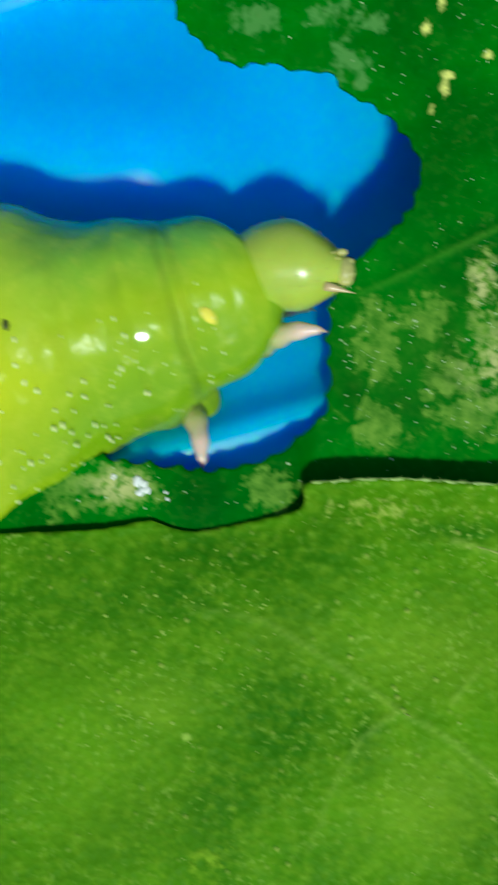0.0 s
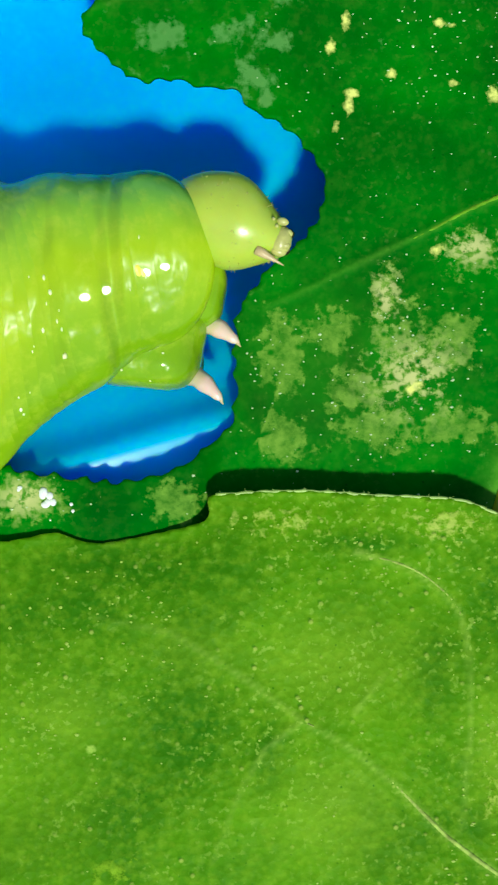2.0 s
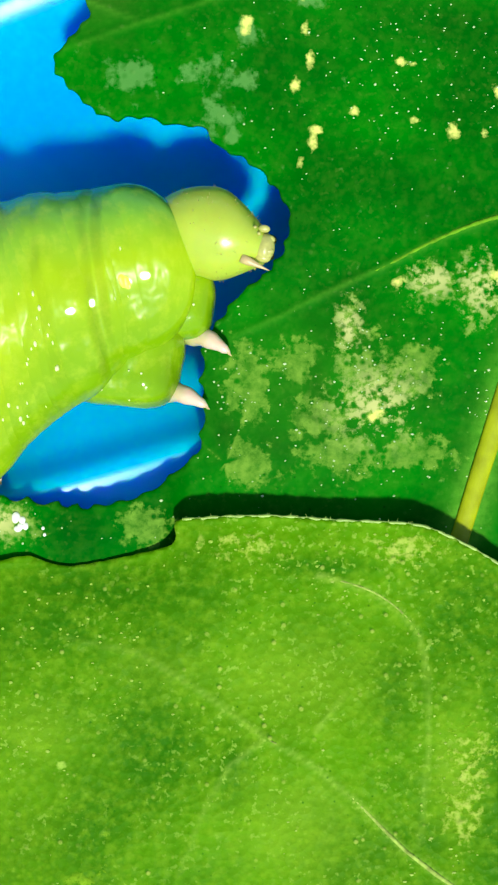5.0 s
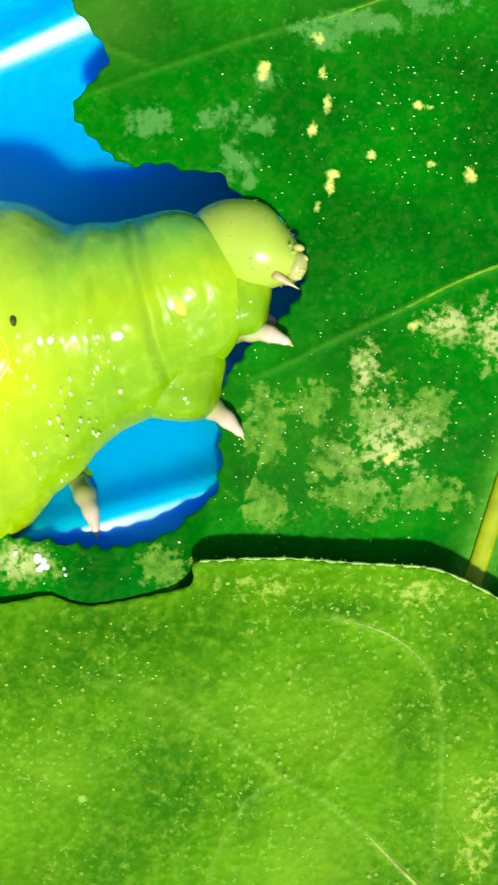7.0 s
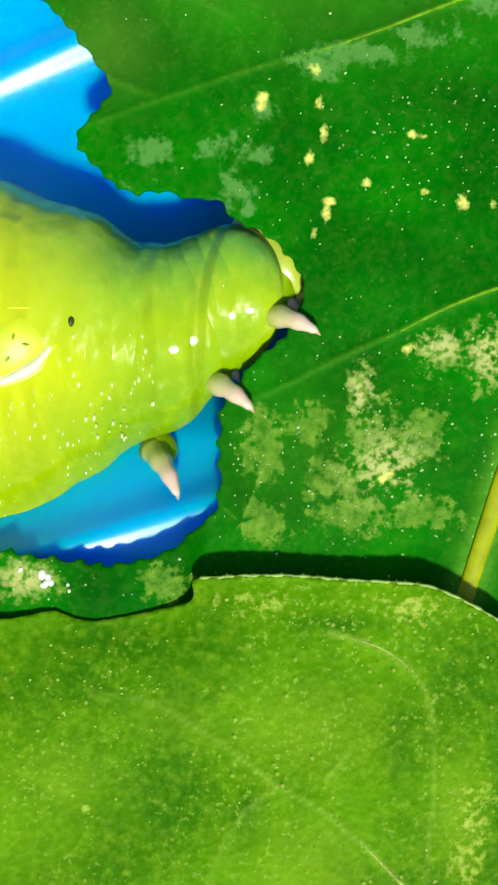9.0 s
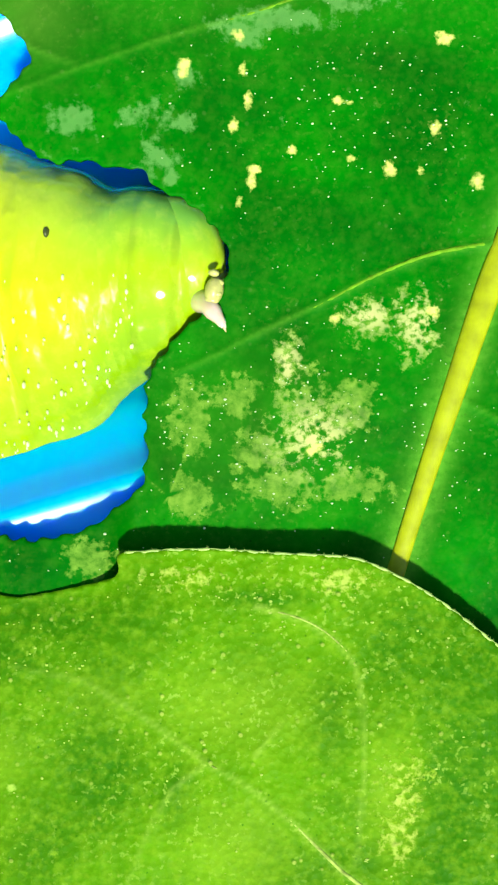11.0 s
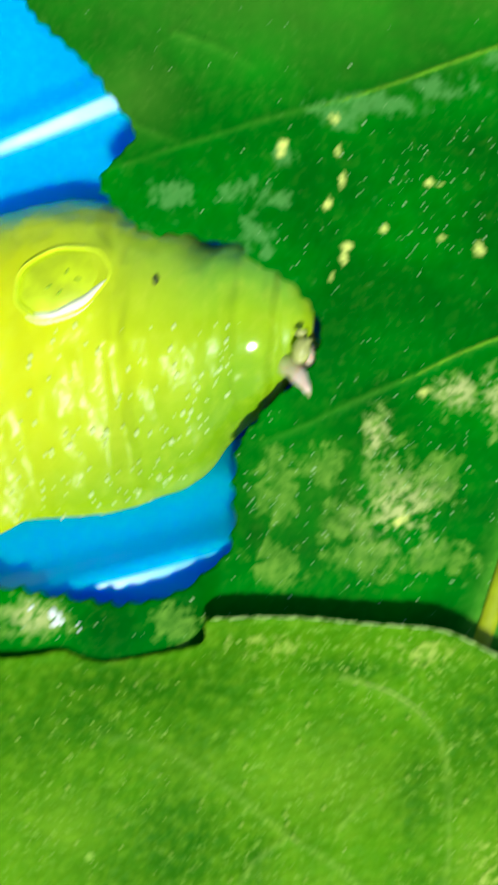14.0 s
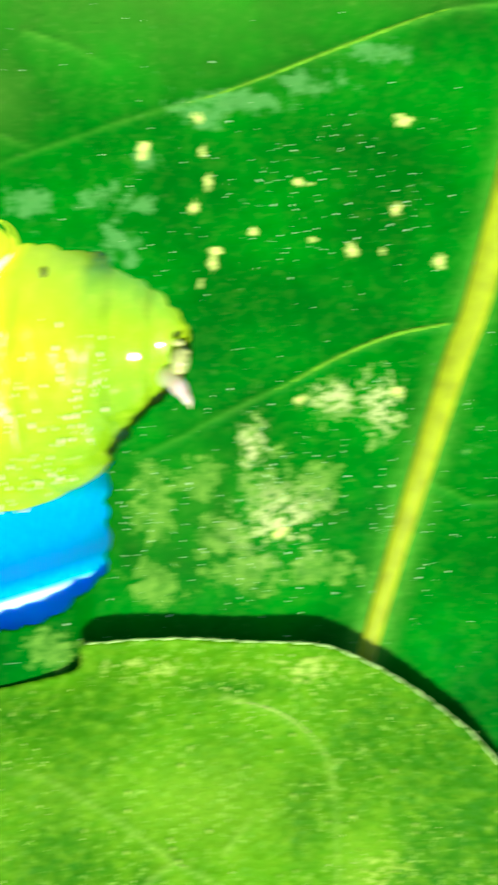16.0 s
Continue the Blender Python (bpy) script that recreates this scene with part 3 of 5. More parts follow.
def build_whole_leaf():
    leaf = leaf_thing("whole_leaf", "yellowish green leaf with fine veins lying over the eaten leaf", "leaf")
    xs = graded(-18, -9.4, 11.5, 18, 0.12)
    ys = graded(-47, -13.2, -1.3, -1.2, 0.12)
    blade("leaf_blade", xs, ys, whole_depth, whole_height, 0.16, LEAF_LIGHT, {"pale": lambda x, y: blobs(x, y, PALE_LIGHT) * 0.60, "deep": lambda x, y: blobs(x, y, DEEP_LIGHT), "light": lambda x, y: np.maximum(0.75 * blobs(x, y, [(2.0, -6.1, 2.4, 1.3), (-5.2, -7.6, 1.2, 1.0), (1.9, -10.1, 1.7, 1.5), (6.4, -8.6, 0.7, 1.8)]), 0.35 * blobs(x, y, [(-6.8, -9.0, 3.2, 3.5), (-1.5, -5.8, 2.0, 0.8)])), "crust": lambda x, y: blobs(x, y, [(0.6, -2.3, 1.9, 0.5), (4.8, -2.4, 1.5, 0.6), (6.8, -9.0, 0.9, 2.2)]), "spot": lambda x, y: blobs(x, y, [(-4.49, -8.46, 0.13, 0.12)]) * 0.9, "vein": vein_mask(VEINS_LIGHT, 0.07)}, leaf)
    line = np.array([p for p in top_edge if -1.2 < p[0] < 11.5 and p[1] > -6.5])
    path = [Vector((px, py, pz - 0.035)) * MM for (px, py), pz in zip(line, whole_height(line[:, 0], line[:, 1]))]
    verts, faces = tube(path, [(0.040 + 0.016 * math.sin(1.7 * i) * math.sin(0.61 * i)) * MM for i in range(len(path))], 8)
    mesh_object("leaf_margin", verts, faces, RIM, leaf, label="pale thickened leaf margin")
    rng = np.random.RandomState(31)
    verts, faces = [], []
    for i in rng.choice(len(path) - 1, 60):
        p = path[i]
        tip = p + Vector((rng.normal(0, 0.06), rng.uniform(0.04, 0.12), rng.uniform(-0.02, 0.08))) * MM
        v, f = tube([p, (p + tip) / 2, tip], [0.012 * MM, 0.009 * MM, 0.003 * MM], 5)
        faces += [tuple(k + len(verts) for k in q) for q in f]
        verts += v
    tagged(mesh_object("margin_hair", verts, faces, RIM, leaf), "fine pale hairs", kind="stuff")
    for line, thick in ((VEINS_LIGHT[0], 0.07), (VEINS_LIGHT[1], 0.035)):
        vein_cord(leaf, line, whole_height, thick, VEIN_PALE)
    leaf_specks(leaf, whole_depth, whole_height, (-9, 11), (-13, -1.6), 240, 21, [(4, -3, 4, 1.0), (1, -2.6, 3, 0.7), (-4, -5, 2, 2), (5.8, -8, 0.7, 3), (-6, -8, 1.2, 1), (6.2, -11.4, 1.2, 0.8)], FLECK, 0.02, 0.045, 0.12)
    return leaf


build_whole_leaf()


def build_glint_drops():
    """Whitish beads added on the strip of the eaten leaf in place of its highlight."""
    rng = np.random.RandomState(4)
    for cx, cy, spread, lumps, low, high in ((-5.78, -1.66, 0.10, 9, 0.05, 0.12), (-6.5, -1.5, 0.05, 3, 0.03, 0.06), (-5.1, -1.95, 0.04, 2, 0.03, 0.05)):
        z = float(eaten_height(np.array([cx]), np.array([cy]))[0])
        verts, faces = [], []
        for _ in range(lumps):
            r = rng.uniform(low, high)
            v, f = ellipsoid(r, r * rng.uniform(0.8, 1.5), r * 0.5, (rng.normal(0, spread), rng.normal(0, 1.5 * spread), r * 0.12), 8, 14)
            faces += [tuple(k + len(verts) for k in q) for q in f]
            verts += v
        ob = mesh_object("glint_drop", verts, faces, GLINT_DROP)
        ob.location = Vector((cx, cy, z)) * MM
        tagged(ob, "shiny whitish bead added for a bright glint on the eaten leaf", "drop", "sap beads")


build_glint_drops()

# ---- caterpillar ----
caterpillar = tagged(new("caterpillar"), "plump yellow-green caterpillar with pinkish legs feeding at the leaf edge", "caterpillar")


SKEW = 0.22
# Body stations from the head back: half length, half height, half depth towards the light and below, in mm,
# and the number of soft folds between this station and the next.
STATIONS = [
    ("collar_ring", 1.80, 2.35, 1.80, 1.5, 2),
    ("neck_fold", 1.60, 2.52, 1.95, 1.6, 2),
    ("middle_ring", 2.10, 2.95, 2.25, 1.7, 7),
    ("shoulder_fold", 2.40, 4.15, 2.60, 1.7, 6),
    ("hump_ring", 3.60, 5.45, 2.90, 1.8, 5),
    ("waist_fold", 4.20, 5.25, 2.70, 1.7, 4),
    ("belly_ring", 4.40, 5.25, 2.60, 1.8, 3),
    ("rear_ring", 4.60, 4.80, 2.80, 2.0, 0),
]
PLACES = [(i, j / max(1, st[5])) for i, st in enumerate(STATIONS) for j in range(max(1, st[5]))]


def between(i, u, pick):
    """A value between body stations i and i + 1, on a smooth curve through the stations."""
    last = len(STATIONS) - 1
    a, b, c, d = (pick(min(max(k, 0), last)) for k in (i - 1, i, i + 1, i + 2))
    return 0.5 * (2 * b + (c - a) * u + (2 * a - 5 * b + 4 * c - d) * u * u + (3 * b - a - 3 * c + d) * u ** 3)


def fold_size(i, u):
    pinch = 1 - 0.045 * math.sin(math.pi * u) ** 2 * (i == 3)
    if i == 2:
        u = u ** 1.9
    half, tall, front, under = (between(i, u, lambda k: STATIONS[k][n]) for n in (1, 2, 3, 4))
    return half, tall * pinch, front * pinch, under


# Distances of the stations behind the collar when the body is stretched at ease.
SPREAD = [0.0, 0.95, 2.15, 4.75, 8.0, 11.3, 14.2, 19.2]


def rest_of(along):
    return between(int(along), along - int(along), lambda k: SPREAD[k])


def crest(along, x):
    """Half height and depth of the body's outer skin at x from the fold at along."""
    wide = high = 0.0
    for i, u in PLACES:
        half, tall, front, under = fold_size(i, u)
        c = (x + rest_of(i + u) - rest_of(along)) / half
        if abs(c) < 1:
            r = math.sqrt(1 - abs(c) ** 2.1)
            wide, high = max(wide, tall * r), max(high, front * r)
    return wide, high


def skin_values(ob, along, lat, rest):
    """Where each point lies on the unstretched body, for the skin's pigment."""
    n = len(ob.data.vertices)
    for key, v in (("along", along), ("lat", lat)):
        ob.data.attributes.new(key, "FLOAT", "POINT").data.foreach_set("value", np.broadcast_to(v, n).astype(np.float32))
    ob.data.attributes.new("rest", "FLOAT_VECTOR", "POINT").data.foreach_set("vector", np.asarray(rest, np.float32).ravel())


def body_fold(name, size, along, seed):
    """One soft ring of the body, an egg-shaped pad that runs smoothly into its neighbours."""
    half, tall, front, under = size
    rng = np.random.RandomState(seed)
    rings, sides = 32, 64
    verts, faces = [], []
    for i in range(rings + 1):
        c = -math.cos(math.pi * (0.004 + 0.992 * i / rings))
        r = math.sqrt(1 - abs(c) ** 2.1)
        for k in range(sides):
            w = 2 * math.pi * k / sides
            cy, cz = math.cos(w), math.sin(w)
            f = 1 + 0.010 * math.sin(3 * w + 1.3 * along) + 0.008 * math.sin(5 * w + 2.1 * along)
            y = cy * tall * r * f
            verts.append(Vector((c * half, y, cz * (front if cz > 0 else under) * r * f + SKEW * y * max(0.0, cz))) * MM)
    for i in range(rings):
        for k in range(sides):
            m = (k + 1) % sides
            faces.append((i * sides + k, i * sides + m, (i + 1) * sides + m, (i + 1) * sides + k))
    faces.append(tuple(range(sides))[::-1])
    faces.append(tuple(range(rings * sides, (rings + 1) * sides)))
    ring = mesh_object(name, verts, faces, SKIN, caterpillar)
    p = np.array([tuple(v) for v in verts])
    back = rest_of(along) - p[:, 0] / MM
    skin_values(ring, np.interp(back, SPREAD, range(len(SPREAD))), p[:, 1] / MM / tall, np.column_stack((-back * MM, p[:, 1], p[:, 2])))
    soft = [Vector((n.vector.x * 0.28, n.vector.y, n.vector.z)).normalized() for n in ring.data.vertex_normals]
    ring.data.normals_split_custom_set_from_vertices(soft)
    # warts in a pale colour that stands for glints on moist skin
    spots, quads = [], []
    for _ in range(int(2.4 * tall)):
        c, w = rng.uniform(-0.09, 0.09), math.pi / 2 + rng.choice((rng.uniform(-0.15, 0.5), rng.uniform(0.25, 1.35), rng.uniform(0.4, 1.35)))
        size = rng.choice((rng.uniform(0.018, 0.035), rng.uniform(0.03, 0.062)))
        wide, high = crest(along, c * half)
        y, z = math.cos(w) * (wide + 0.3 * size), math.sin(w) * (high + 0.3 * size)
        v, f = ellipsoid(size * 0.85, size * rng.uniform(0.9, 1.4) + 0.03, size + 0.07, (c * half, y, z + SKEW * y * max(0.0, math.sin(w))), 6, 10)
        quads += [tuple(k + len(spots) for k in q) for q in f]
        spots += v
    tagged(mesh_object("glint_wart", spots, quads, GLINT_WART, ring), "tiny shiny warts coloured pale for wet glints", kind="stuff")
    return ring


body = [body_fold(STATIONS[i][0] if u == 0 else "skin_fold", fold_size(i, u), i + u, 40 + n) for n, (i, u) in enumerate(PLACES)]
at_station = {i: ob for ob, (i, u) in zip(body, PLACES) if u == 0}
collar, shoulder, hump = at_station[0], at_station[3], at_station[4]
# Rest distances of the stations along the body, for the patches that span several folds.
REST = [0.23, 0.84, 1.58, 3.40, 5.63, 9.03, 11.93, 17.03]


def on_body(station, x, y):
    """The outer skin at x, y as seen from a station: the highest of the folds there."""
    best = 0.0
    for i, u in PLACES:
        half, tall, front, under = fold_size(i, u)
        c = (x + between(i, u, lambda k: REST[k]) - REST[station]) / half
        if abs(c) < 0.98:
            r = math.sqrt(1 - abs(c) ** 2.1)
            lift = math.sqrt(max(0.0, 1 - (y / (tall * r)) ** 2))
            best = max(best, front * r * lift + SKEW * y * lift)
    return best


def patch_on(name, ring, station, x, y, rx, ry, material, label, lift=0.02, tilt=0.0, inner=0.0, start=0.0, end=6.2832):
    """A thin raised patch or ring that follows a body ring's face."""
    verts, faces = [], []
    rings, sides = 8, 40
    full = end - start > 6.28
    for i in range(rings + 1):
        a = inner + (1 - inner) * i / rings
        hump_up = math.sin(math.pi * i / rings) if inner > 0 else math.sqrt(max(0, 1 - a * a))
        for k in range(sides + (0 if full else 1)):
            w = start + (end - start) * k / sides
            taper = 1.0 if full else math.sin(math.pi * k / sides) ** 0.5
            aa = 1 - (1 - a) * taper if not full else a
            wob = 1 + 0.03 * math.sin(3 * w + rx) + 0.02 * math.sin(7 * w + 5 * a)
            px, py = aa * rx * wob * math.cos(w), aa * ry * wob * math.sin(w)
            qx = x + px * math.cos(tilt) - py * math.sin(tilt)
            qy = y + px * math.sin(tilt) + py * math.cos(tilt)
            verts.append(Vector((qx, qy, on_body(station, qx, qy) - 0.02 + lift * 2 * hump_up * taper + 0.02 * (inner > 0))) * MM)
    n = sides if full else sides + 1
    for i in range(rings):
        for k in range(sides):
            m = (k + 1) % n
            faces.append((i * n + k, (i + 1) * n + k, (i + 1) * n + m, i * n + m))
    return mesh_object(name, verts, faces, material, ring, label=label)


EYE_AT = (0.0, 2.2)
eyespot = [
    patch_on("eyespot", hump, 4, *EYE_AT, 1.5, 1.02, EYE_FILL, "oval green-yellow false eyespot", 0.10, 0.35),
    patch_on("eyespot_ring", hump, 4, *EYE_AT, 1.55, 1.07, EYE_RING, "bright yellow rim of the eyespot", 0.10, 0.35, 0.88),
    patch_on("eyespot_crescent", hump, 4, *EYE_AT, 1.58, 1.10, EYE_PALE, "cream crescent below the eyespot", 0.14, 0.35, 0.58, 3.6, 5.9),
]
for mx, my, tip in ((-0.35, -0.15, 0.3), (0.2, 0.25, 1.2), (0.5, 0.0, -0.4), (-0.05, -0.35, 0.9)):
    eyespot.append(patch_on("eyespot_mark", hump, 4, EYE_AT[0] + mx, EYE_AT[1] + my, 0.16, 0.07, EYE_MARK, "faint dark squiggle in the eyespot", 0.12, tip))
pore = patch_on("pore", shoulder, 3, 0.40, 1.8, 0.1, 0.17, PORE, "dark breathing pore", 0.09)
patch_on("yellow_patch", collar, 0, 0.0, -0.6, 0.16, 0.28, PATCH, "small yellow patch", 0.04, 0.3)

def head_warp(v):
    k = 1.0 - 0.36 * smoothstep(0.1, 1.75, v.x)
    return Vector((v.x, v.y * k - 0.16 * max(0, v.x), v.z * (0.55 + 0.45 * k) + 0.18 * max(0, v.x)))


head = mesh_object("head", *ellipsoid(1.80, 1.28, 1.35, (0, 0, 0), 24, 40, head_warp), HEAD_SKIN, caterpillar, label="smooth pale green head capsule")
lip = mesh_object("lip", *ellipsoid(0.28, 0.42, 0.36, (1.52, -0.32, 0.66), 12, 18), LIP, head, label="knobbly yellowish upper lip")
for dy, dz in ((0.1, 0.55), (-0.35, 0.62)):
    mesh_object("jaw", *ellipsoid(0.20, 0.15, 0.15, (1.62, -0.15 + dy, dz + 0.0), 10, 14), JAW, head, label="dark jaw")
palps = []
for bx, by, bz, br in ((1.44, -0.60, 0.50, 0.14), (1.56, -0.42, 0.60, 0.10), (1.52, -0.08, 0.50, 0.12), (1.36, 0.16, 0.62, 0.11)):
    palps.append(mesh_object("palp", *ellipsoid(br * 1.5, br, br, (bx + 0.08, by, bz + 0.27), 8, 12), LIP, head, label="stubby feeler beside the mouth"))
rng = np.random.RandomState(12)
hair_verts, hair_faces = [], []
for _ in range(160):
    u, w = rng.uniform(0.3, 2.6), rng.uniform(-0.6, 3.6)
    n = Vector((-math.cos(u), math.sin(u) * math.cos(w), math.sin(u) * math.sin(w)))
    p = head_warp(Vector((n.x * 1.80, n.y * 1.28, n.z * 1.35)))
    tip = p + n * rng.uniform(0.04, 0.10)
    v, f = tube([p * MM, (p + tip) / 2 * MM, tip * MM], [0.009 * MM, 0.007 * MM, 0.003 * MM], 5)
    hair_faces += [tuple(k + len(hair_verts) for k in q) for q in f]
    hair_verts += v
tagged(mesh_object("bristle", hair_verts, hair_faces, LIP, head), "short pale bristles", kind="stuff")
horn_path = [Vector((0.95 + 0.20 * i, -0.72 - 0.06 * i, 0.92 + 0.01 * i)) * MM for i in range(5)]
mesh_object("antenna", *tube(horn_path, [r * MM for r in (0.14, 0.12, 0.08, 0.04, 0.010)], 12), CLAW, head, label="short yellowish pointed antenna")
for k, (ex, ey) in enumerate(((1.2, 0.12), (1.32, -0.02), (1.25, -0.2), (1.1, -0.3))):
    mesh_object("eyelet", *ellipsoid(0.05, 0.05, 0.05, (ex, ey, 1.15 - 0.1 * k), 6, 10), LIP, head)


def leg(name, fleshy):
    """A short jointed, tapered leg that bends towards its claw."""
    path, radii = [], []
    for i in range(13):
        u = i / 12
        path.append(Vector((-0.45 + 1.90 * u, 0.12 * math.sin(3.0 * u), -0.9 * (1 - u) ** 2 - 0.12 * u * u)) * MM)
        joint = 1 + 0.11 * math.cos(u * 19)
        radii.append((0.37 * (1 - u) ** 0.55 * joint + 0.035) * MM)
    ob = mesh_object(name, *tube(path, radii, 16), LEG_SKIN, caterpillar, label="pinkish white jointed leg")
    lobe = ellipsoid(*fleshy, (-0.75 * fleshy[0], 0.3, -1.15), 16, 24)
    base = mesh_object("leg_base", *lobe, SKIN, ob, label="fleshy green leg base")
    skin_values(base, 1.0, -0.6, [tuple(v) for v in lobe[0]])
    claw = [Vector((1.38 + 0.05 * i, 0.02 - 0.02 * i, -0.10 - 0.02 * i)) * MM for i in range(4)]
    mesh_object("claw", *tube(claw, [r * MM for r in (0.055, 0.045, 0.03, 0.008)], 8), CLAW, ob, label="tiny pinkish claw")
    return ob


front_leg, middle_leg, rear_leg, far_front_leg, far_middle_leg, far_rear_leg = [leg("leg", size) for size in ((0.8, 0.55, 0.6), (0.8, 0.60, 0.6), (0.6, 0.45, 0.5), (0.6, 0.45, 0.5), (0.6, 0.45, 0.5), (0.6, 0.45, 0.5))]


def thorax_pad(wide, tall, deep, along, seed):
    """A squarish fleshy bulge under the thorax, from which a pair of legs grows."""
    def square(v):
        n = Vector((v.x / wide, v.y / tall, v.z / deep))
        k = (abs(n.x) ** 3 + abs(n.y) ** 3 + abs(n.z) ** 3) ** (1 / 3)
        g = 1 + 0.02 * math.sin(5 * n.x + seed) + 0.02 * math.sin(6 * n.y)
        return v * (g / max(k, 0.1))
    verts, faces = ellipsoid(wide, tall, deep, (0, 0, 0), 24, 40, square)
    pad = mesh_object("thorax_pad", verts, faces, SKIN, caterpillar, label="fleshy green pad under the thorax")
    p = np.array([tuple(v) for v in verts])
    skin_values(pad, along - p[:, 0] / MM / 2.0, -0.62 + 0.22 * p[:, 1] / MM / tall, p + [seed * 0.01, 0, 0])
    rng = np.random.RandomState(seed)
    # pale warts again, with the glint put into their colour
    spots, quads = [], []
    for _ in range(14):
        x, y, r = rng.uniform(-0.8, 0.5) * wide, rng.uniform(-0.9, 0.2) * tall, rng.uniform(0.018, 0.04)
        z = deep * (1 - abs(x / wide) ** 3 - abs(y / tall) ** 3) ** (1 / 3) if abs(x / wide) ** 3 + abs(y / tall) ** 3 < 1 else 0
        v, f = ellipsoid(r, r, r, (x, y, z), 6, 10)
        quads += [tuple(k + len(spots) for k in q) for q in f]
        spots += v
    tagged(mesh_object("glint_wart", spots, quads, GLINT_WART, pad), "tiny shiny warts coloured pale for wet glints", kind="stuff")
    return pad


front_pad, middle_pad = thorax_pad(0.98, 1.1, 1.0, 0.4, 3), thorax_pad(1.75, 1.45, 1.3, 1.6, 5)


def motions():
    # rows begin
    head_rows = [
        (0.0, mm(-1.83, 4.39, -0.10, 0.0, 0.0, 2.0)),
        (0.5, mm(-1.40, 5.29, 0.00, 0.0, 0.0, -6.0)),
        (1.0, mm(-0.88, 5.89, 0.40, 0.0, 0.0, -14.0)),
        (1.5, mm(-0.70, 5.85, 0.70, 0.0, 0.0, -14.0)),
        (2.0, mm(-0.87, 5.80, 0.90, 0.0, 0.0, -14.0)),
        (2.5, mm(-0.68, 5.94, 0.90, 0.0, 0.0, -14.0)),
        (3.0, mm(-0.56, 6.03, 0.90, 0.0, 0.0, -14.0)),
        (3.5, mm(-0.39, 6.08, 0.90, 0.0, 0.0, -14.0)),
        (4.2, mm(-0.47, 6.21, 0.90, 0.0, 0.0, -12.0)),
        (6.3, mm(-0.27, 7.09, 0.52, 0.0, 0.0, -4.0)),
        (6.5, mm(-0.28, 7.24, 0.50, 0.0, 0.0, -4.0)),
        (7.0, mm(0.10, 7.44, 0.37, 0.0, 0.0, -14.0)),
        (7.5, mm(0.45, 7.50, -0.24, 0.0, 0.0, -20.0)),
        (8.0, mm(0.84, 7.52, -0.75, 0.0, 0.0, -40.0)),
        (8.5, mm(0.75, 7.79, -1.20, 0.0, 0.0, -40.0)),
        (9.0, mm(0.98, 8.17, -1.65, 0.0, 0.0, -46.0)),
        (9.2, mm(0.81, 7.89, -1.63, 0.0, 0.0, -46.0)),
        (11.5, mm(0.35, 6.48, -1.65, 0.0, 0.0, -6.0)),
        (12.0, mm(0.32, 6.64, -1.65, 0.0, 0.0, -6.0)),
        (12.5, mm(0.28, 6.66, -1.65, 0.0, 0.0, -6.0)),
        (13.0, mm(0.36, 6.65, -1.65, 0.0, 0.0, -6.0)),
        (13.5, mm(0.34, 6.83, -1.65, 0.0, 0.0, -6.0)),
        (14.0, mm(0.28, 6.75, -1.65, 0.0, 0.0, -6.0)),
        (14.5, mm(0.28, 6.99, -1.65, 0.0, 0.0, -6.0)),
        (15.0, mm(0.33, 6.94, -1.65, 0.0, 0.0, -6.0)),
        (15.5, mm(0.40, 6.84, -1.65, 0.0, 0.0, -6.0)),
        (16.0, mm(0.51, 6.75, -1.65, 0.0, 0.0, -6.0)),
    ]
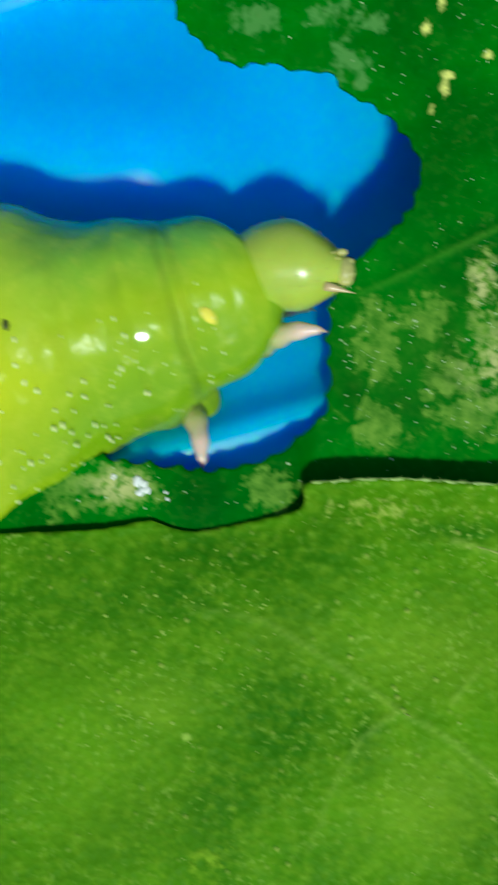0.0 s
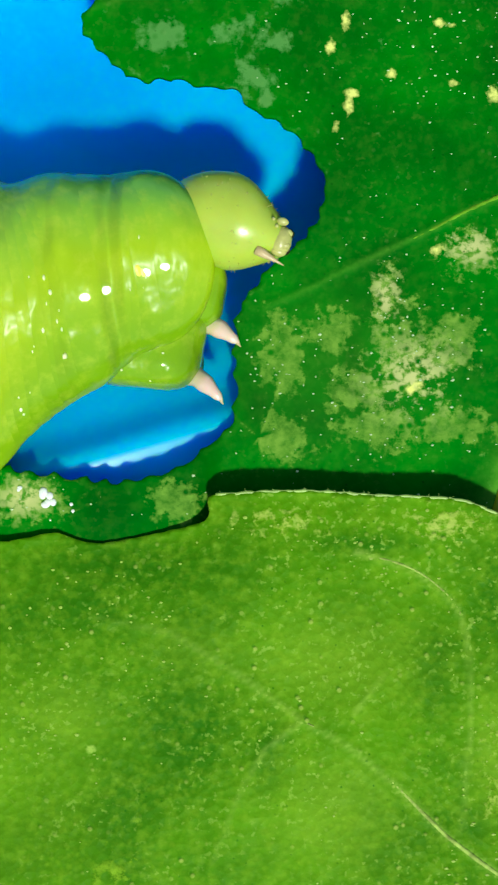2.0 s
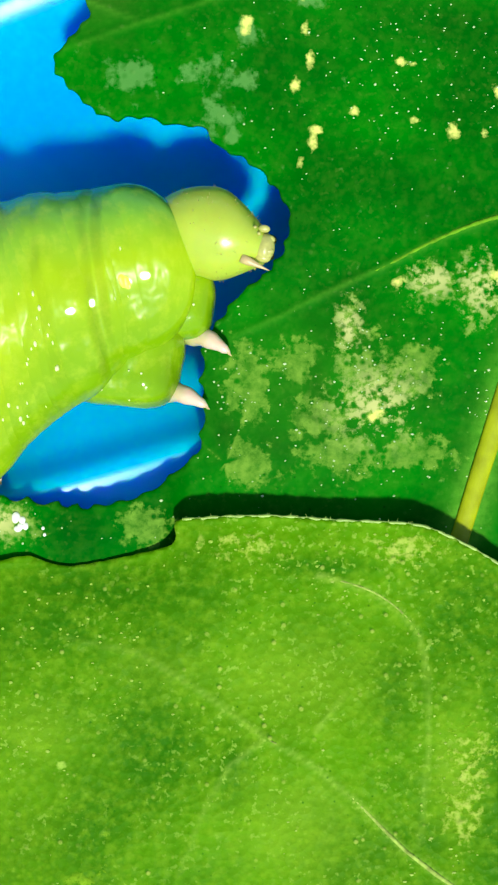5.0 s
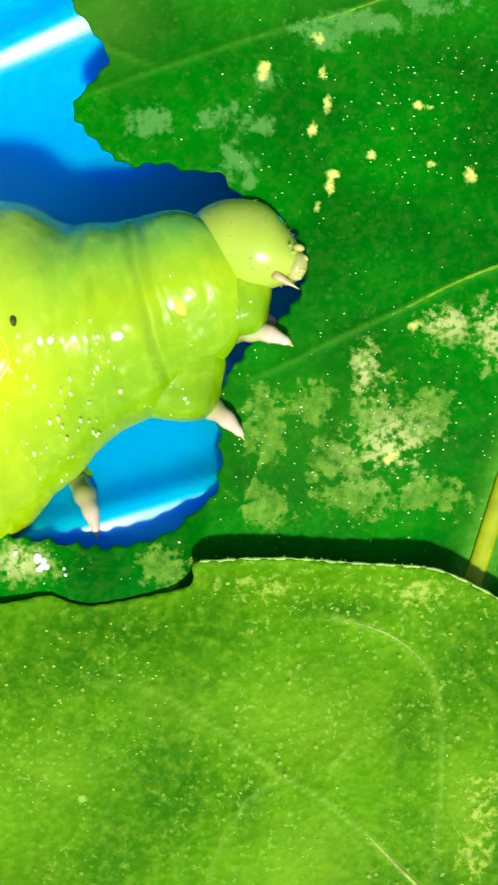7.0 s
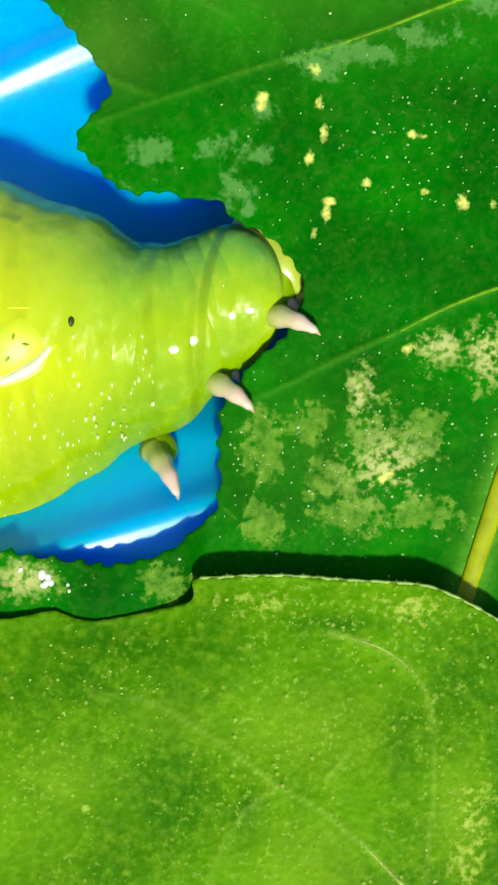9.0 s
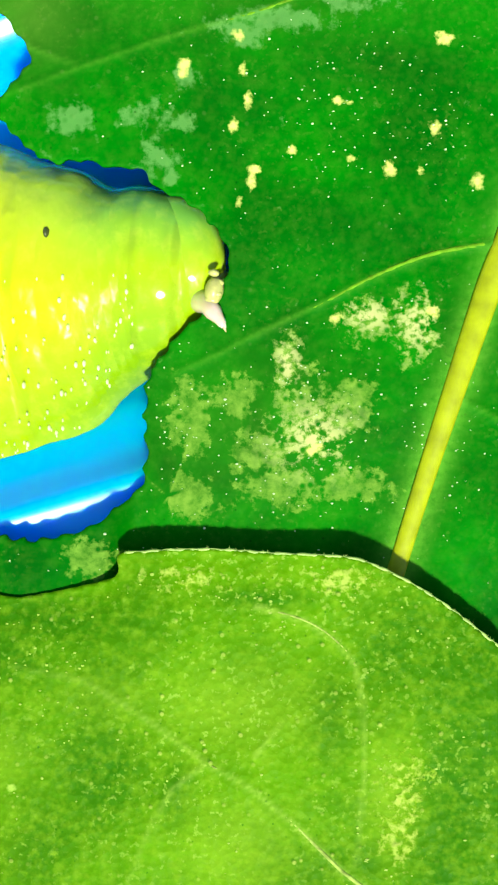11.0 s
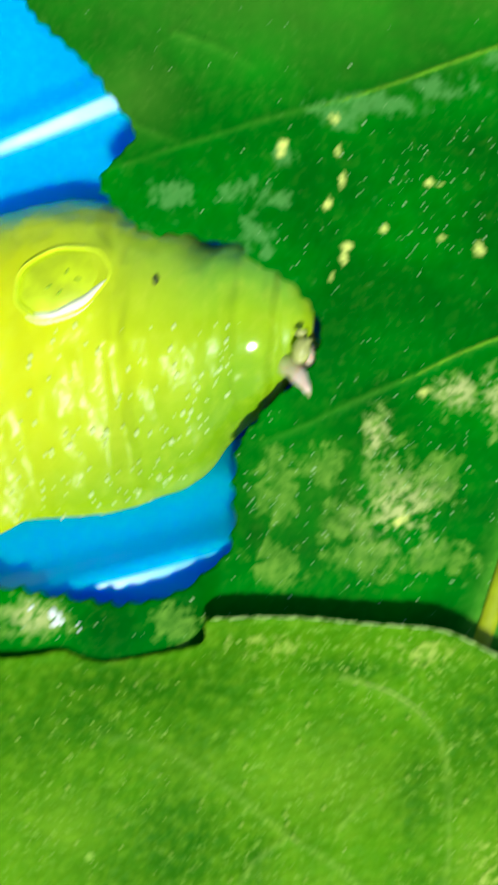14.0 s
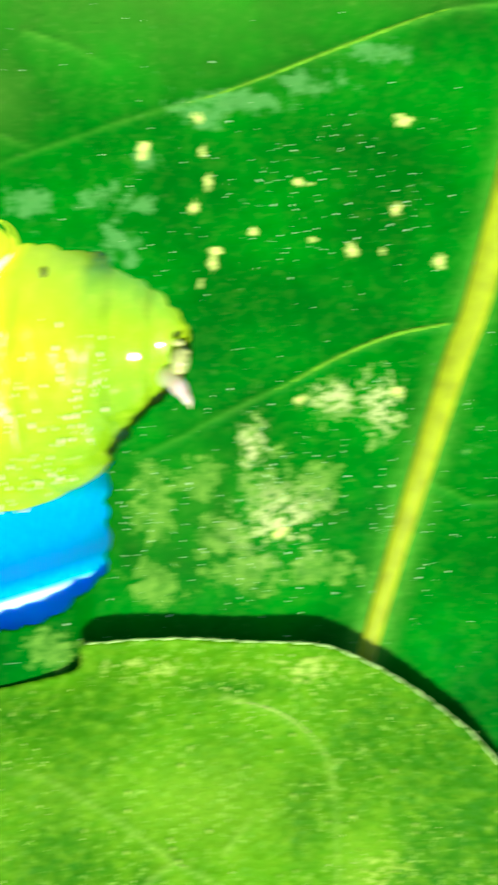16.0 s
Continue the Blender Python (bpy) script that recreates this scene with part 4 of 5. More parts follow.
    collar_rows = [
        (0.0, mm(-4.09, 3.36, 0.10, 0.0, 0.0, 20.0)),
        (0.5, mm(-3.13, 3.74, 0.20, 0.0, 0.0, 18.0)),
        (1.0, mm(-3.06, 4.65, 0.60, 0.0, 0.0, 6.0)),
        (1.5, mm(-2.97, 4.74, 0.90, 0.0, 0.0, 2.0)),
        (2.0, mm(-3.03, 4.68, 1.10, 0.0, 0.0, 2.0)),
        (3.0, mm(-2.81, 4.95, 1.10, 0.0, 0.0, 2.0)),
        (3.5, mm(-2.71, 5.05, 1.10, 0.0, 0.0, 2.0)),
        (4.2, mm(-2.67, 5.14, 1.10, 0.0, 0.0, 2.0)),
        (6.3, mm(-2.44, 5.84, 0.72, 0.0, 0.0, 14.0)),
        (6.5, mm(-2.26, 5.92, 0.70, 0.0, 0.0, 14.0)),
        (7.0, mm(-1.83, 6.06, 0.47, 0.0, 0.0, 14.0)),
        (7.5, mm(-1.11, 6.25, -0.07, 0.0, 0.0, 0.0)),
        (8.0, mm(-0.81, 6.19, -0.50, 0.0, 0.0, -8.0)),
        (8.5, mm(-0.86, 6.34, -0.75, 0.0, 0.0, -10.0)),
        (9.0, mm(-0.60, 6.68, -1.00, 0.0, 0.0, -14.0)),
        (9.2, mm(-0.51, 6.67, -1.02, 0.0, 0.0, -14.0)),
        (11.5, mm(-0.22, 6.96, -1.30, 0.0, 0.0, -12.0)),
        (12.0, mm(-0.22, 7.17, -1.30, 0.0, 0.0, -12.0)),
        (12.5, mm(-0.26, 7.16, -1.30, 0.0, 0.0, -12.0)),
        (13.0, mm(-0.14, 7.15, -1.30, 0.0, 0.0, -12.0)),
        (13.5, mm(-0.16, 7.36, -1.30, 0.0, 0.0, -12.0)),
        (14.0, mm(-0.23, 7.29, -1.30, 0.0, 0.0, -12.0)),
        (14.5, mm(-0.25, 7.51, -1.30, 0.0, 0.0, -12.0)),
        (15.0, mm(-0.17, 7.48, -1.30, 0.0, 0.0, -12.0)),
        (15.5, mm(-0.13, 7.35, -1.30, 0.0, 0.0, -12.0)),
        (16.0, mm(-0.04, 7.25, -1.30, 0.0, 0.0, -12.0)),
    ]
    middle_rows = [
        (0.0, mm(-6.07, 2.70, 0.40, 0.0, 0.0, 14.0)),
        (0.5, mm(-5.14, 2.99, 0.50, 0.0, 0.0, 14.0)),
        (1.0, mm(-5.22, 3.82, 0.90, 0.0, 0.0, 6.0)),
        (1.5, mm(-5.20, 4.00, 1.20, 0.0, 0.0, 4.0)),
        (2.0, mm(-5.20, 3.98, 1.40, 0.0, 0.0, 4.0)),
        (3.0, mm(-5.00, 4.21, 1.40, 0.0, 0.0, 4.0)),
        (3.5, mm(-5.06, 4.29, 1.40, 0.0, 0.0, 4.0)),
        (4.2, mm(-4.89, 4.31, 1.40, 0.0, 0.0, 4.0)),
        (6.3, mm(-4.42, 5.08, 0.93, 0.0, 0.0, 14.0)),
        (6.5, mm(-4.30, 5.16, 0.90, 0.0, 0.0, 14.0)),
        (7.0, mm(-3.89, 5.13, 0.73, 0.0, 0.0, 14.0)),
        (7.5, mm(-3.38, 5.21, 0.27, 0.0, 0.0, 8.0)),
        (8.0, mm(-2.85, 5.06, -0.10, 0.0, 0.0, 4.0)),
        (8.5, mm(-2.85, 5.38, -0.45, 0.0, 0.0, 2.0)),
        (9.0, mm(-2.74, 5.52, -0.80, 0.0, 0.0, 0.0)),
        (9.2, mm(-2.64, 5.53, -0.84, 0.0, 0.0, 0.0)),
        (11.5, mm(-0.92, 6.74, -1.35, 0.0, 0.0, -4.0)),
        (12.0, mm(-0.92, 6.93, -1.35, 0.0, 0.0, -4.0)),
        (12.5, mm(-0.96, 6.92, -1.35, 0.0, 0.0, -4.0)),
        (13.0, mm(-0.81, 6.90, -1.35, 0.0, 0.0, -4.0)),
        (13.5, mm(-0.87, 7.08, -1.35, 0.0, 0.0, -4.0)),
        (14.0, mm(-0.94, 7.02, -1.35, 0.0, 0.0, -4.0)),
        (14.5, mm(-0.95, 7.25, -1.35, 0.0, 0.0, -4.0)),
        (15.0, mm(-0.85, 7.24, -1.35, 0.0, 0.0, -4.0)),
        (15.5, mm(-0.80, 7.14, -1.35, 0.0, 0.0, -4.0)),
        (16.0, mm(-0.71, 7.03, -1.35, 0.0, 0.0, -4.0)),
    ]
    hump_rows = [
        (0.0, mm(-12.30, 0.83, 0.30, 10.0, 0.0, 8.0)),
        (0.5, mm(-11.64, 1.24, 0.40, 10.0, 0.0, 8.0)),
        (1.0, mm(-11.18, 1.12, 0.80, 10.0, 0.0, 6.0)),
        (1.5, mm(-11.13, 1.09, 1.10, 10.0, 0.0, 6.0)),
        (2.0, mm(-10.99, 1.11, 1.30, 10.0, 0.0, 6.0)),
        (3.0, mm(-11.01, 1.26, 1.30, 10.0, 0.0, 6.0)),
        (3.5, mm(-11.11, 1.17, 1.30, 10.0, 0.0, 6.0)),
        (4.2, mm(-10.92, 1.15, 1.30, 10.0, 0.0, 6.0)),
        (6.3, mm(-9.18, 3.51, 1.01, 9.8, 0.0, 10.0)),
        (6.5, mm(-9.07, 3.59, 1.00, 9.7, 0.0, 10.0)),
        (7.0, mm(-9.00, 3.56, 0.80, 9.4, 0.0, 10.0)),
        (7.5, mm(-8.92, 4.07, 0.35, 9.1, 0.0, 8.0)),
        (8.0, mm(-8.56, 4.17, 0.00, 8.8, 0.0, 6.0)),
        (8.5, mm(-8.44, 4.68, -0.35, 8.4, 0.0, 6.0)),
        (9.0, mm(-8.14, 4.99, -0.70, 8.1, 0.0, 6.0)),
        (9.2, mm(-8.03, 5.01, -0.82, 8.0, 0.0, 6.0)),
        (11.5, mm(-5.97, 5.79, -2.20, 0.0, 0.0, 4.0)),
        (12.0, mm(-5.81, 5.99, -2.20, 0.0, 0.0, 4.0)),
        (12.5, mm(-5.72, 6.01, -2.20, 0.0, 0.0, 6.0)),
        (13.0, mm(-5.65, 5.97, -2.20, 0.0, 0.0, 6.0)),
        (13.5, mm(-5.53, 5.91, -2.20, 0.0, 0.0, 6.0)),
        (14.0, mm(-5.68, 5.98, -2.20, 0.0, 0.0, 6.0)),
        (14.5, mm(-5.27, 6.40, -2.20, 0.0, 0.0, 6.0)),
        (15.0, mm(-4.76, 6.66, -2.20, 0.0, 0.0, 6.0)),
        (15.5, mm(-4.62, 6.92, -2.20, 0.0, 0.0, 6.0)),
        (16.0, mm(-4.37, 7.17, -2.20, 0.0, 0.0, 4.0)),
    ]
    waist_rows = [
        (0.0, mm(-15.67, 0.38, 0.30, 0.0, 0.0, 14.0)),
        (0.5, mm(-14.98, 0.73, 0.40, 0.0, 0.0, 14.0)),
        (1.0, mm(-14.44, 0.62, 0.80, 0.0, 0.0, 14.0)),
        (1.5, mm(-14.45, 0.59, 1.10, 0.0, 0.0, 14.0)),
        (2.0, mm(-14.30, 0.61, 1.30, 0.0, 0.0, 14.0)),
        (3.0, mm(-14.35, 0.76, 1.30, 0.0, 0.0, 14.0)),
        (3.5, mm(-14.36, 0.67, 1.30, 0.0, 0.0, 14.0)),
        (4.2, mm(-14.18, 0.64, 1.30, 0.0, 0.0, 14.0)),
        (6.3, mm(-12.51, 2.99, 1.01, 0.0, 0.0, 14.0)),
        (6.5, mm(-12.41, 3.07, 1.00, 0.0, 0.0, 14.0)),
        (7.0, mm(-12.28, 3.06, 0.80, 0.0, 0.0, 14.0)),
        (7.5, mm(-12.21, 3.54, 0.35, 0.0, 0.0, 14.0)),
        (8.0, mm(-11.86, 3.65, 0.00, 0.0, 0.0, 14.0)),
        (8.5, mm(-11.76, 4.15, -0.35, 0.0, 0.0, 14.0)),
        (9.0, mm(-11.41, 4.46, -0.70, 0.0, 0.0, 14.0)),
        (9.2, mm(-11.29, 4.48, -0.82, 0.0, 0.0, 14.0)),
        (11.5, mm(-9.37, 5.05, -2.20, 0.0, 0.0, 14.0)),
        (12.0, mm(-9.30, 5.25, -2.20, 0.0, 0.0, 14.0)),
        (12.5, mm(-9.16, 5.19, -2.20, 0.0, 0.0, 14.0)),
        (13.0, mm(-9.15, 5.00, -2.20, 0.0, 0.0, 14.0)),
        (13.5, mm(-9.00, 4.82, -2.20, 0.0, 0.0, 14.0)),
        (14.0, mm(-9.19, 4.77, -2.20, 0.0, 0.0, 14.0)),
        (14.5, mm(-8.70, 5.15, -2.20, 0.0, 0.0, 14.0)),
        (15.0, mm(-8.22, 5.50, -2.20, 0.0, 0.0, 14.0)),
        (15.5, mm(-8.04, 5.93, -2.20, 0.0, 0.0, 14.0)),
        (16.0, mm(-7.77, 6.27, -2.20, 0.0, 0.0, 14.0)),
    ]
    belly_rows = [
        (0.0, mm(-18.55, -0.98, 0.55, 0.0, 0.0, 14.0)),
        (0.5, mm(-17.82, -0.66, 0.65, 0.0, 0.0, 14.0)),
        (1.0, mm(-17.20, -0.74, 1.05, 0.0, 0.0, 14.0)),
        (1.5, mm(-17.28, -0.79, 1.35, 0.0, 0.0, 14.0)),
        (2.0, mm(-17.12, -0.76, 1.55, 0.0, 0.0, 14.0)),
        (3.0, mm(-17.21, -0.61, 1.55, 0.0, 0.0, 14.0)),
        (3.5, mm(-17.12, -0.69, 1.55, 0.0, 0.0, 14.0)),
        (4.2, mm(-16.96, -0.71, 1.55, 0.0, 0.0, 14.0)),
        (6.3, mm(-15.36, 1.60, 1.26, 0.0, 0.0, 14.0)),
        (6.5, mm(-15.24, 1.67, 1.25, 0.0, 0.0, 14.0)),
        (7.0, mm(-15.06, 1.67, 1.05, 0.0, 0.0, 14.0)),
        (7.5, mm(-14.99, 2.15, 0.60, 0.0, 0.0, 14.0)),
        (8.0, mm(-14.64, 2.25, 0.25, 0.0, 0.0, 14.0)),
        (8.5, mm(-14.56, 2.74, -0.10, 0.0, 0.0, 14.0)),
        (9.0, mm(-14.18, 3.07, -0.45, 0.0, 0.0, 14.0)),
        (9.2, mm(-14.04, 3.08, -0.57, 0.0, 0.0, 14.0)),
        (11.5, mm(-12.23, 3.01, -1.95, 0.0, 0.0, 14.0)),
        (12.0, mm(-12.29, 3.16, -1.95, 0.0, 0.0, 14.0)),
        (12.5, mm(-12.10, 3.04, -1.95, 0.0, 0.0, 14.0)),
        (13.0, mm(-12.16, 2.65, -1.95, 0.0, 0.0, 14.0)),
        (13.5, mm(-12.02, 2.34, -1.95, 0.0, 0.0, 14.0)),
        (14.0, mm(-12.23, 2.12, -1.95, 0.0, 0.0, 14.0)),
        (14.5, mm(-11.66, 2.47, -1.95, 0.0, 0.0, 14.0)),
        (15.0, mm(-11.27, 2.93, -1.95, 0.0, 0.0, 14.0)),
        (15.5, mm(-10.97, 3.57, -1.95, 0.0, 0.0, 14.0)),
        (16.0, mm(-10.66, 4.02, -1.95, 0.0, 0.0, 14.0)),
    ]
    rear_rows = [
        (0.0, mm(-23.61, -2.01, 0.55, 0.0, 0.0, 12.0)),
        (0.5, mm(-22.81, -1.75, 0.65, 0.0, 0.0, 12.0)),
        (1.0, mm(-22.02, -1.82, 1.05, 0.0, 0.0, 12.0)),
        (1.5, mm(-22.30, -1.90, 1.35, 0.0, 0.0, 12.0)),
        (2.0, mm(-22.13, -1.85, 1.55, 0.0, 0.0, 12.0)),
        (3.0, mm(-22.29, -1.72, 1.55, 0.0, 0.0, 12.0)),
        (3.5, mm(-22.00, -1.77, 1.55, 0.0, 0.0, 12.0)),
        (4.2, mm(-21.86, -1.79, 1.55, 0.0, 0.0, 12.0)),
        (6.3, mm(-20.35, 0.47, 1.26, 0.0, 0.0, 12.0)),
        (6.5, mm(-20.25, 0.55, 1.25, 0.0, 0.0, 12.0)),
        (7.0, mm(-19.94, 0.58, 1.05, 0.0, 0.0, 12.0)),
        (7.5, mm(-19.86, 1.03, 0.60, 0.0, 0.0, 12.0)),
        (8.0, mm(-19.49, 1.13, 0.25, 0.0, 0.0, 12.0)),
        (8.5, mm(-19.46, 1.61, -0.10, 0.0, 0.0, 12.0)),
        (9.0, mm(-18.97, 1.97, -0.45, 0.0, 0.0, 12.0)),
        (9.2, mm(-18.80, 1.98, -0.57, 0.0, 0.0, 12.0)),
        (11.5, mm(-17.28, 1.22, -1.95, 0.0, 0.0, 12.0)),
        (12.0, mm(-17.61, 1.30, -1.95, 0.0, 0.0, 12.0)),
        (12.5, mm(-17.32, 1.11, -1.95, 0.0, 0.0, 12.0)),
        (13.0, mm(-17.52, 0.49, -1.95, 0.0, 0.0, 12.0)),
        (13.5, mm(-17.37, 0.02, -1.95, 0.0, 0.0, 12.0)),
        (14.0, mm(-17.64, -0.37, -1.95, 0.0, 0.0, 12.0)),
        (14.5, mm(-16.83, 0.01, -1.95, 0.0, 0.0, 12.0)),
        (15.0, mm(-16.63, 0.53, -1.95, 0.0, 0.0, 12.0)),
        (15.5, mm(-16.13, 1.43, -1.95, 0.0, 0.0, 12.0)),
        (16.0, mm(-15.77, 2.00, -1.95, 0.0, 0.0, 12.0)),
    ]
    shoulder_rows = [
        (0.0, mm(-9.17, 1.86, 0.35, 10.0, 0.0, 7.3)),
        (0.5, mm(-8.37, 2.20, 0.45, 10.0, 0.0, 7.3)),
        (1.0, mm(-7.91, 2.61, 0.85, 10.0, 0.0, -8.0)),
        (1.5, mm(-7.87, 2.68, 1.15, 10.0, 0.0, -9.1)),
        (2.0, mm(-7.80, 2.69, 1.35, 10.0, 0.0, -9.1)),
        (3.0, mm(-7.70, 2.89, 1.35, 10.0, 0.0, -9.1)),
        (3.5, mm(-7.78, 2.89, 1.35, 10.0, 0.0, -9.1)),
        (4.2, mm(-7.59, 2.89, 1.35, 10.0, 0.0, -9.1)),
        (6.3, mm(-6.56, 4.37, 0.96, 10.0, 0.0, 6.2)),
        (6.5, mm(-6.45, 4.46, 0.95, 10.0, 0.0, 6.2)),
        (7.0, mm(-6.20, 4.43, 0.76, 10.0, 0.0, 6.2)),
        (7.5, mm(-5.88, 4.70, 0.30, 10.0, 0.0, 2.0)),
        (8.0, mm(-5.43, 4.66, -0.05, 10.0, 0.0, -1.1)),
        (8.5, mm(-5.37, 5.06, -0.40, 9.6, 0.0, -2.2)),
        (9.0, mm(-5.19, 5.27, -0.75, 9.2, 0.0, -3.3)),
        (9.2, mm(-5.08, 5.30, -0.83, 9.0, 0.0, -3.3)),
        (11.5, mm(-3.05, 6.11, -1.73, 1.0, 0.0, -0.4)),
        (12.0, mm(-2.96, 6.31, -1.73, 0.9, 0.0, -0.4)),
        (12.5, mm(-2.95, 6.30, -1.73, 0.8, 0.0, 0.5)),
        (13.0, mm(-2.83, 6.28, -1.73, 0.7, 0.0, 1.4)),
        (13.5, mm(-2.81, 6.35, -1.73, 0.6, 0.0, 2.3)),
        (14.0, mm(-2.92, 6.34, -1.73, 0.4, 0.0, 2.3)),
        (14.5, mm(-2.75, 6.66, -1.73, 0.3, 0.0, 3.2)),
        (15.0, mm(-2.46, 6.77, -1.73, 0.2, 0.0, 2.3)),
        (15.5, mm(-2.37, 6.83, -1.73, 0.1, 0.0, 0.5)),
        (16.0, mm(-2.21, 6.89, -1.73, 0.0, 0.0, -0.4)),
    ]
    neck_rows = [
        (0.0, mm(-4.98, 3.06, 0.24, 0.0, 0.0, 17.3)),
        (0.5, mm(-4.04, 3.40, 0.34, 0.0, 0.0, 16.2)),
        (1.0, mm(-4.04, 4.27, 0.74, 0.0, 0.0, 6.0)),
        (1.5, mm(-3.98, 4.41, 1.04, 0.0, 0.0, 2.9)),
        (2.0, mm(-4.01, 4.36, 1.24, 0.0, 0.0, 2.9)),
        (3.0, mm(-3.80, 4.62, 1.24, 0.0, 0.0, 2.9)),
        (3.5, mm(-3.76, 4.70, 1.24, 0.0, 0.0, 2.9)),
        (4.2, mm(-3.67, 4.78, 1.24, 0.0, 0.0, 2.9)),
        (6.3, mm(-3.33, 5.50, 0.81, 0.0, 0.0, 14.0)),
        (6.5, mm(-3.18, 5.58, 0.79, 0.0, 0.0, 14.0)),
        (7.0, mm(-2.76, 5.64, 0.59, 0.0, 0.0, 14.0)),
        (7.5, mm(-2.13, 5.79, 0.08, 0.0, 0.0, 3.6)),
        (8.0, mm(-1.74, 5.69, -0.32, 0.0, 0.0, -2.6)),
        (8.5, mm(-1.75, 5.90, -0.62, 0.0, 0.0, -4.6)),
        (9.0, mm(-1.57, 6.15, -0.91, 0.0, 0.0, -7.7)),
        (9.2, mm(-1.48, 6.16, -0.94, 0.0, 0.0, -7.7)),
        (11.5, mm(-0.43, 6.95, -1.32, 0.0, 0.0, -8.4)),
        (12.0, mm(-0.43, 7.16, -1.32, 0.0, 0.0, -8.4)),
        (12.5, mm(-0.47, 7.15, -1.32, 0.0, 0.0, -8.4)),
        (13.0, mm(-0.33, 7.14, -1.32, 0.0, 0.0, -8.4)),
        (13.5, mm(-0.38, 7.33, -1.32, 0.0, 0.0, -8.4)),
        (14.0, mm(-0.44, 7.26, -1.32, 0.0, 0.0, -8.4)),
        (14.5, mm(-0.46, 7.48, -1.32, 0.0, 0.0, -8.4)),
        (15.0, mm(-0.37, 7.46, -1.32, 0.0, 0.0, -8.4)),
        (15.5, mm(-0.33, 7.35, -1.32, 0.0, 0.0, -8.4)),
        (16.0, mm(-0.23, 7.25, -1.32, 0.0, 0.0, -8.4)),
    ]
    front_leg_rows = [
        (0.0, mm(-2.29, 2.32, 0.30, 0.0, -11.2, 8.4)),
        (0.5, mm(-1.46, 3.05, 0.30, 0.0, -13.0, -18.2)),
        (1.0, mm(-1.95, 3.15, 0.30, 0.0, -11.4, -28.0)),
        (1.5, mm(-1.75, 3.31, 0.30, 0.0, -12.3, -34.0)),
        (2.0, mm(-1.85, 3.22, 0.30, 0.0, -12.5, -29.0)),
        (3.0, mm(-1.63, 3.33, 0.30, 0.0, -12.8, -29.0)),
        (3.5, mm(-1.58, 3.35, 0.30, 0.0, -13.2, -35.0)),
        (4.2, mm(-1.48, 3.45, 0.30, 0.0, -13.5, -31.0)),
        (6.3, mm(-0.74, 4.01, 0.45, 0.0, -10.7, -22.0)),
        (6.5, mm(-0.65, 4.01, 0.45, 0.0, -11.6, -30.0)),
        (7.0, mm(-0.04, 5.02, 0.45, 0.0, -8.9, -16.5)),
        (7.5, mm(-0.17, 5.23, 0.45, 0.0, -9.6, -20.1)),
        (8.0, mm(0.06, 5.47, 0.45, 0.0, -9.0, -41.0)),
        (8.5, mm(0.36, 5.72, 0.45, 0.0, -9.5, -23.1)),
        (9.0, mm(0.86, 6.12, 0.45, 0.0, -8.9, -20.3)),
        (9.2, mm(0.66, 6.46, 0.45, 0.0, -10.0, -21.4)),
        (11.5, mm(0.68, 5.80, 0.00, 0.0, -18.4, -48.9)),
        (12.0, mm(0.67, 5.97, 0.00, 0.0, -18.3, -49.6)),
        (12.5, mm(0.61, 6.00, 0.00, 0.0, -18.4, -49.0)),
        (13.0, mm(0.67, 5.99, 0.00, 0.0, -18.8, -50.0)),
        (13.5, mm(0.60, 6.24, 0.00, 0.0, -18.4, -49.8)),
        (14.0, mm(0.58, 6.12, -0.00, 0.0, -18.3, -50.1)),
        (14.5, mm(0.58, 6.31, 0.00, 0.0, -18.2, -48.8)),
        (15.0, mm(0.59, 6.41, 0.00, 0.0, -18.8, -50.2)),
        (15.5, mm(0.68, 6.21, 0.00, 0.0, -18.8, -50.2)),
        (16.0, mm(0.82, 6.13, 0.00, 0.0, -18.7, -49.5)),
    ]
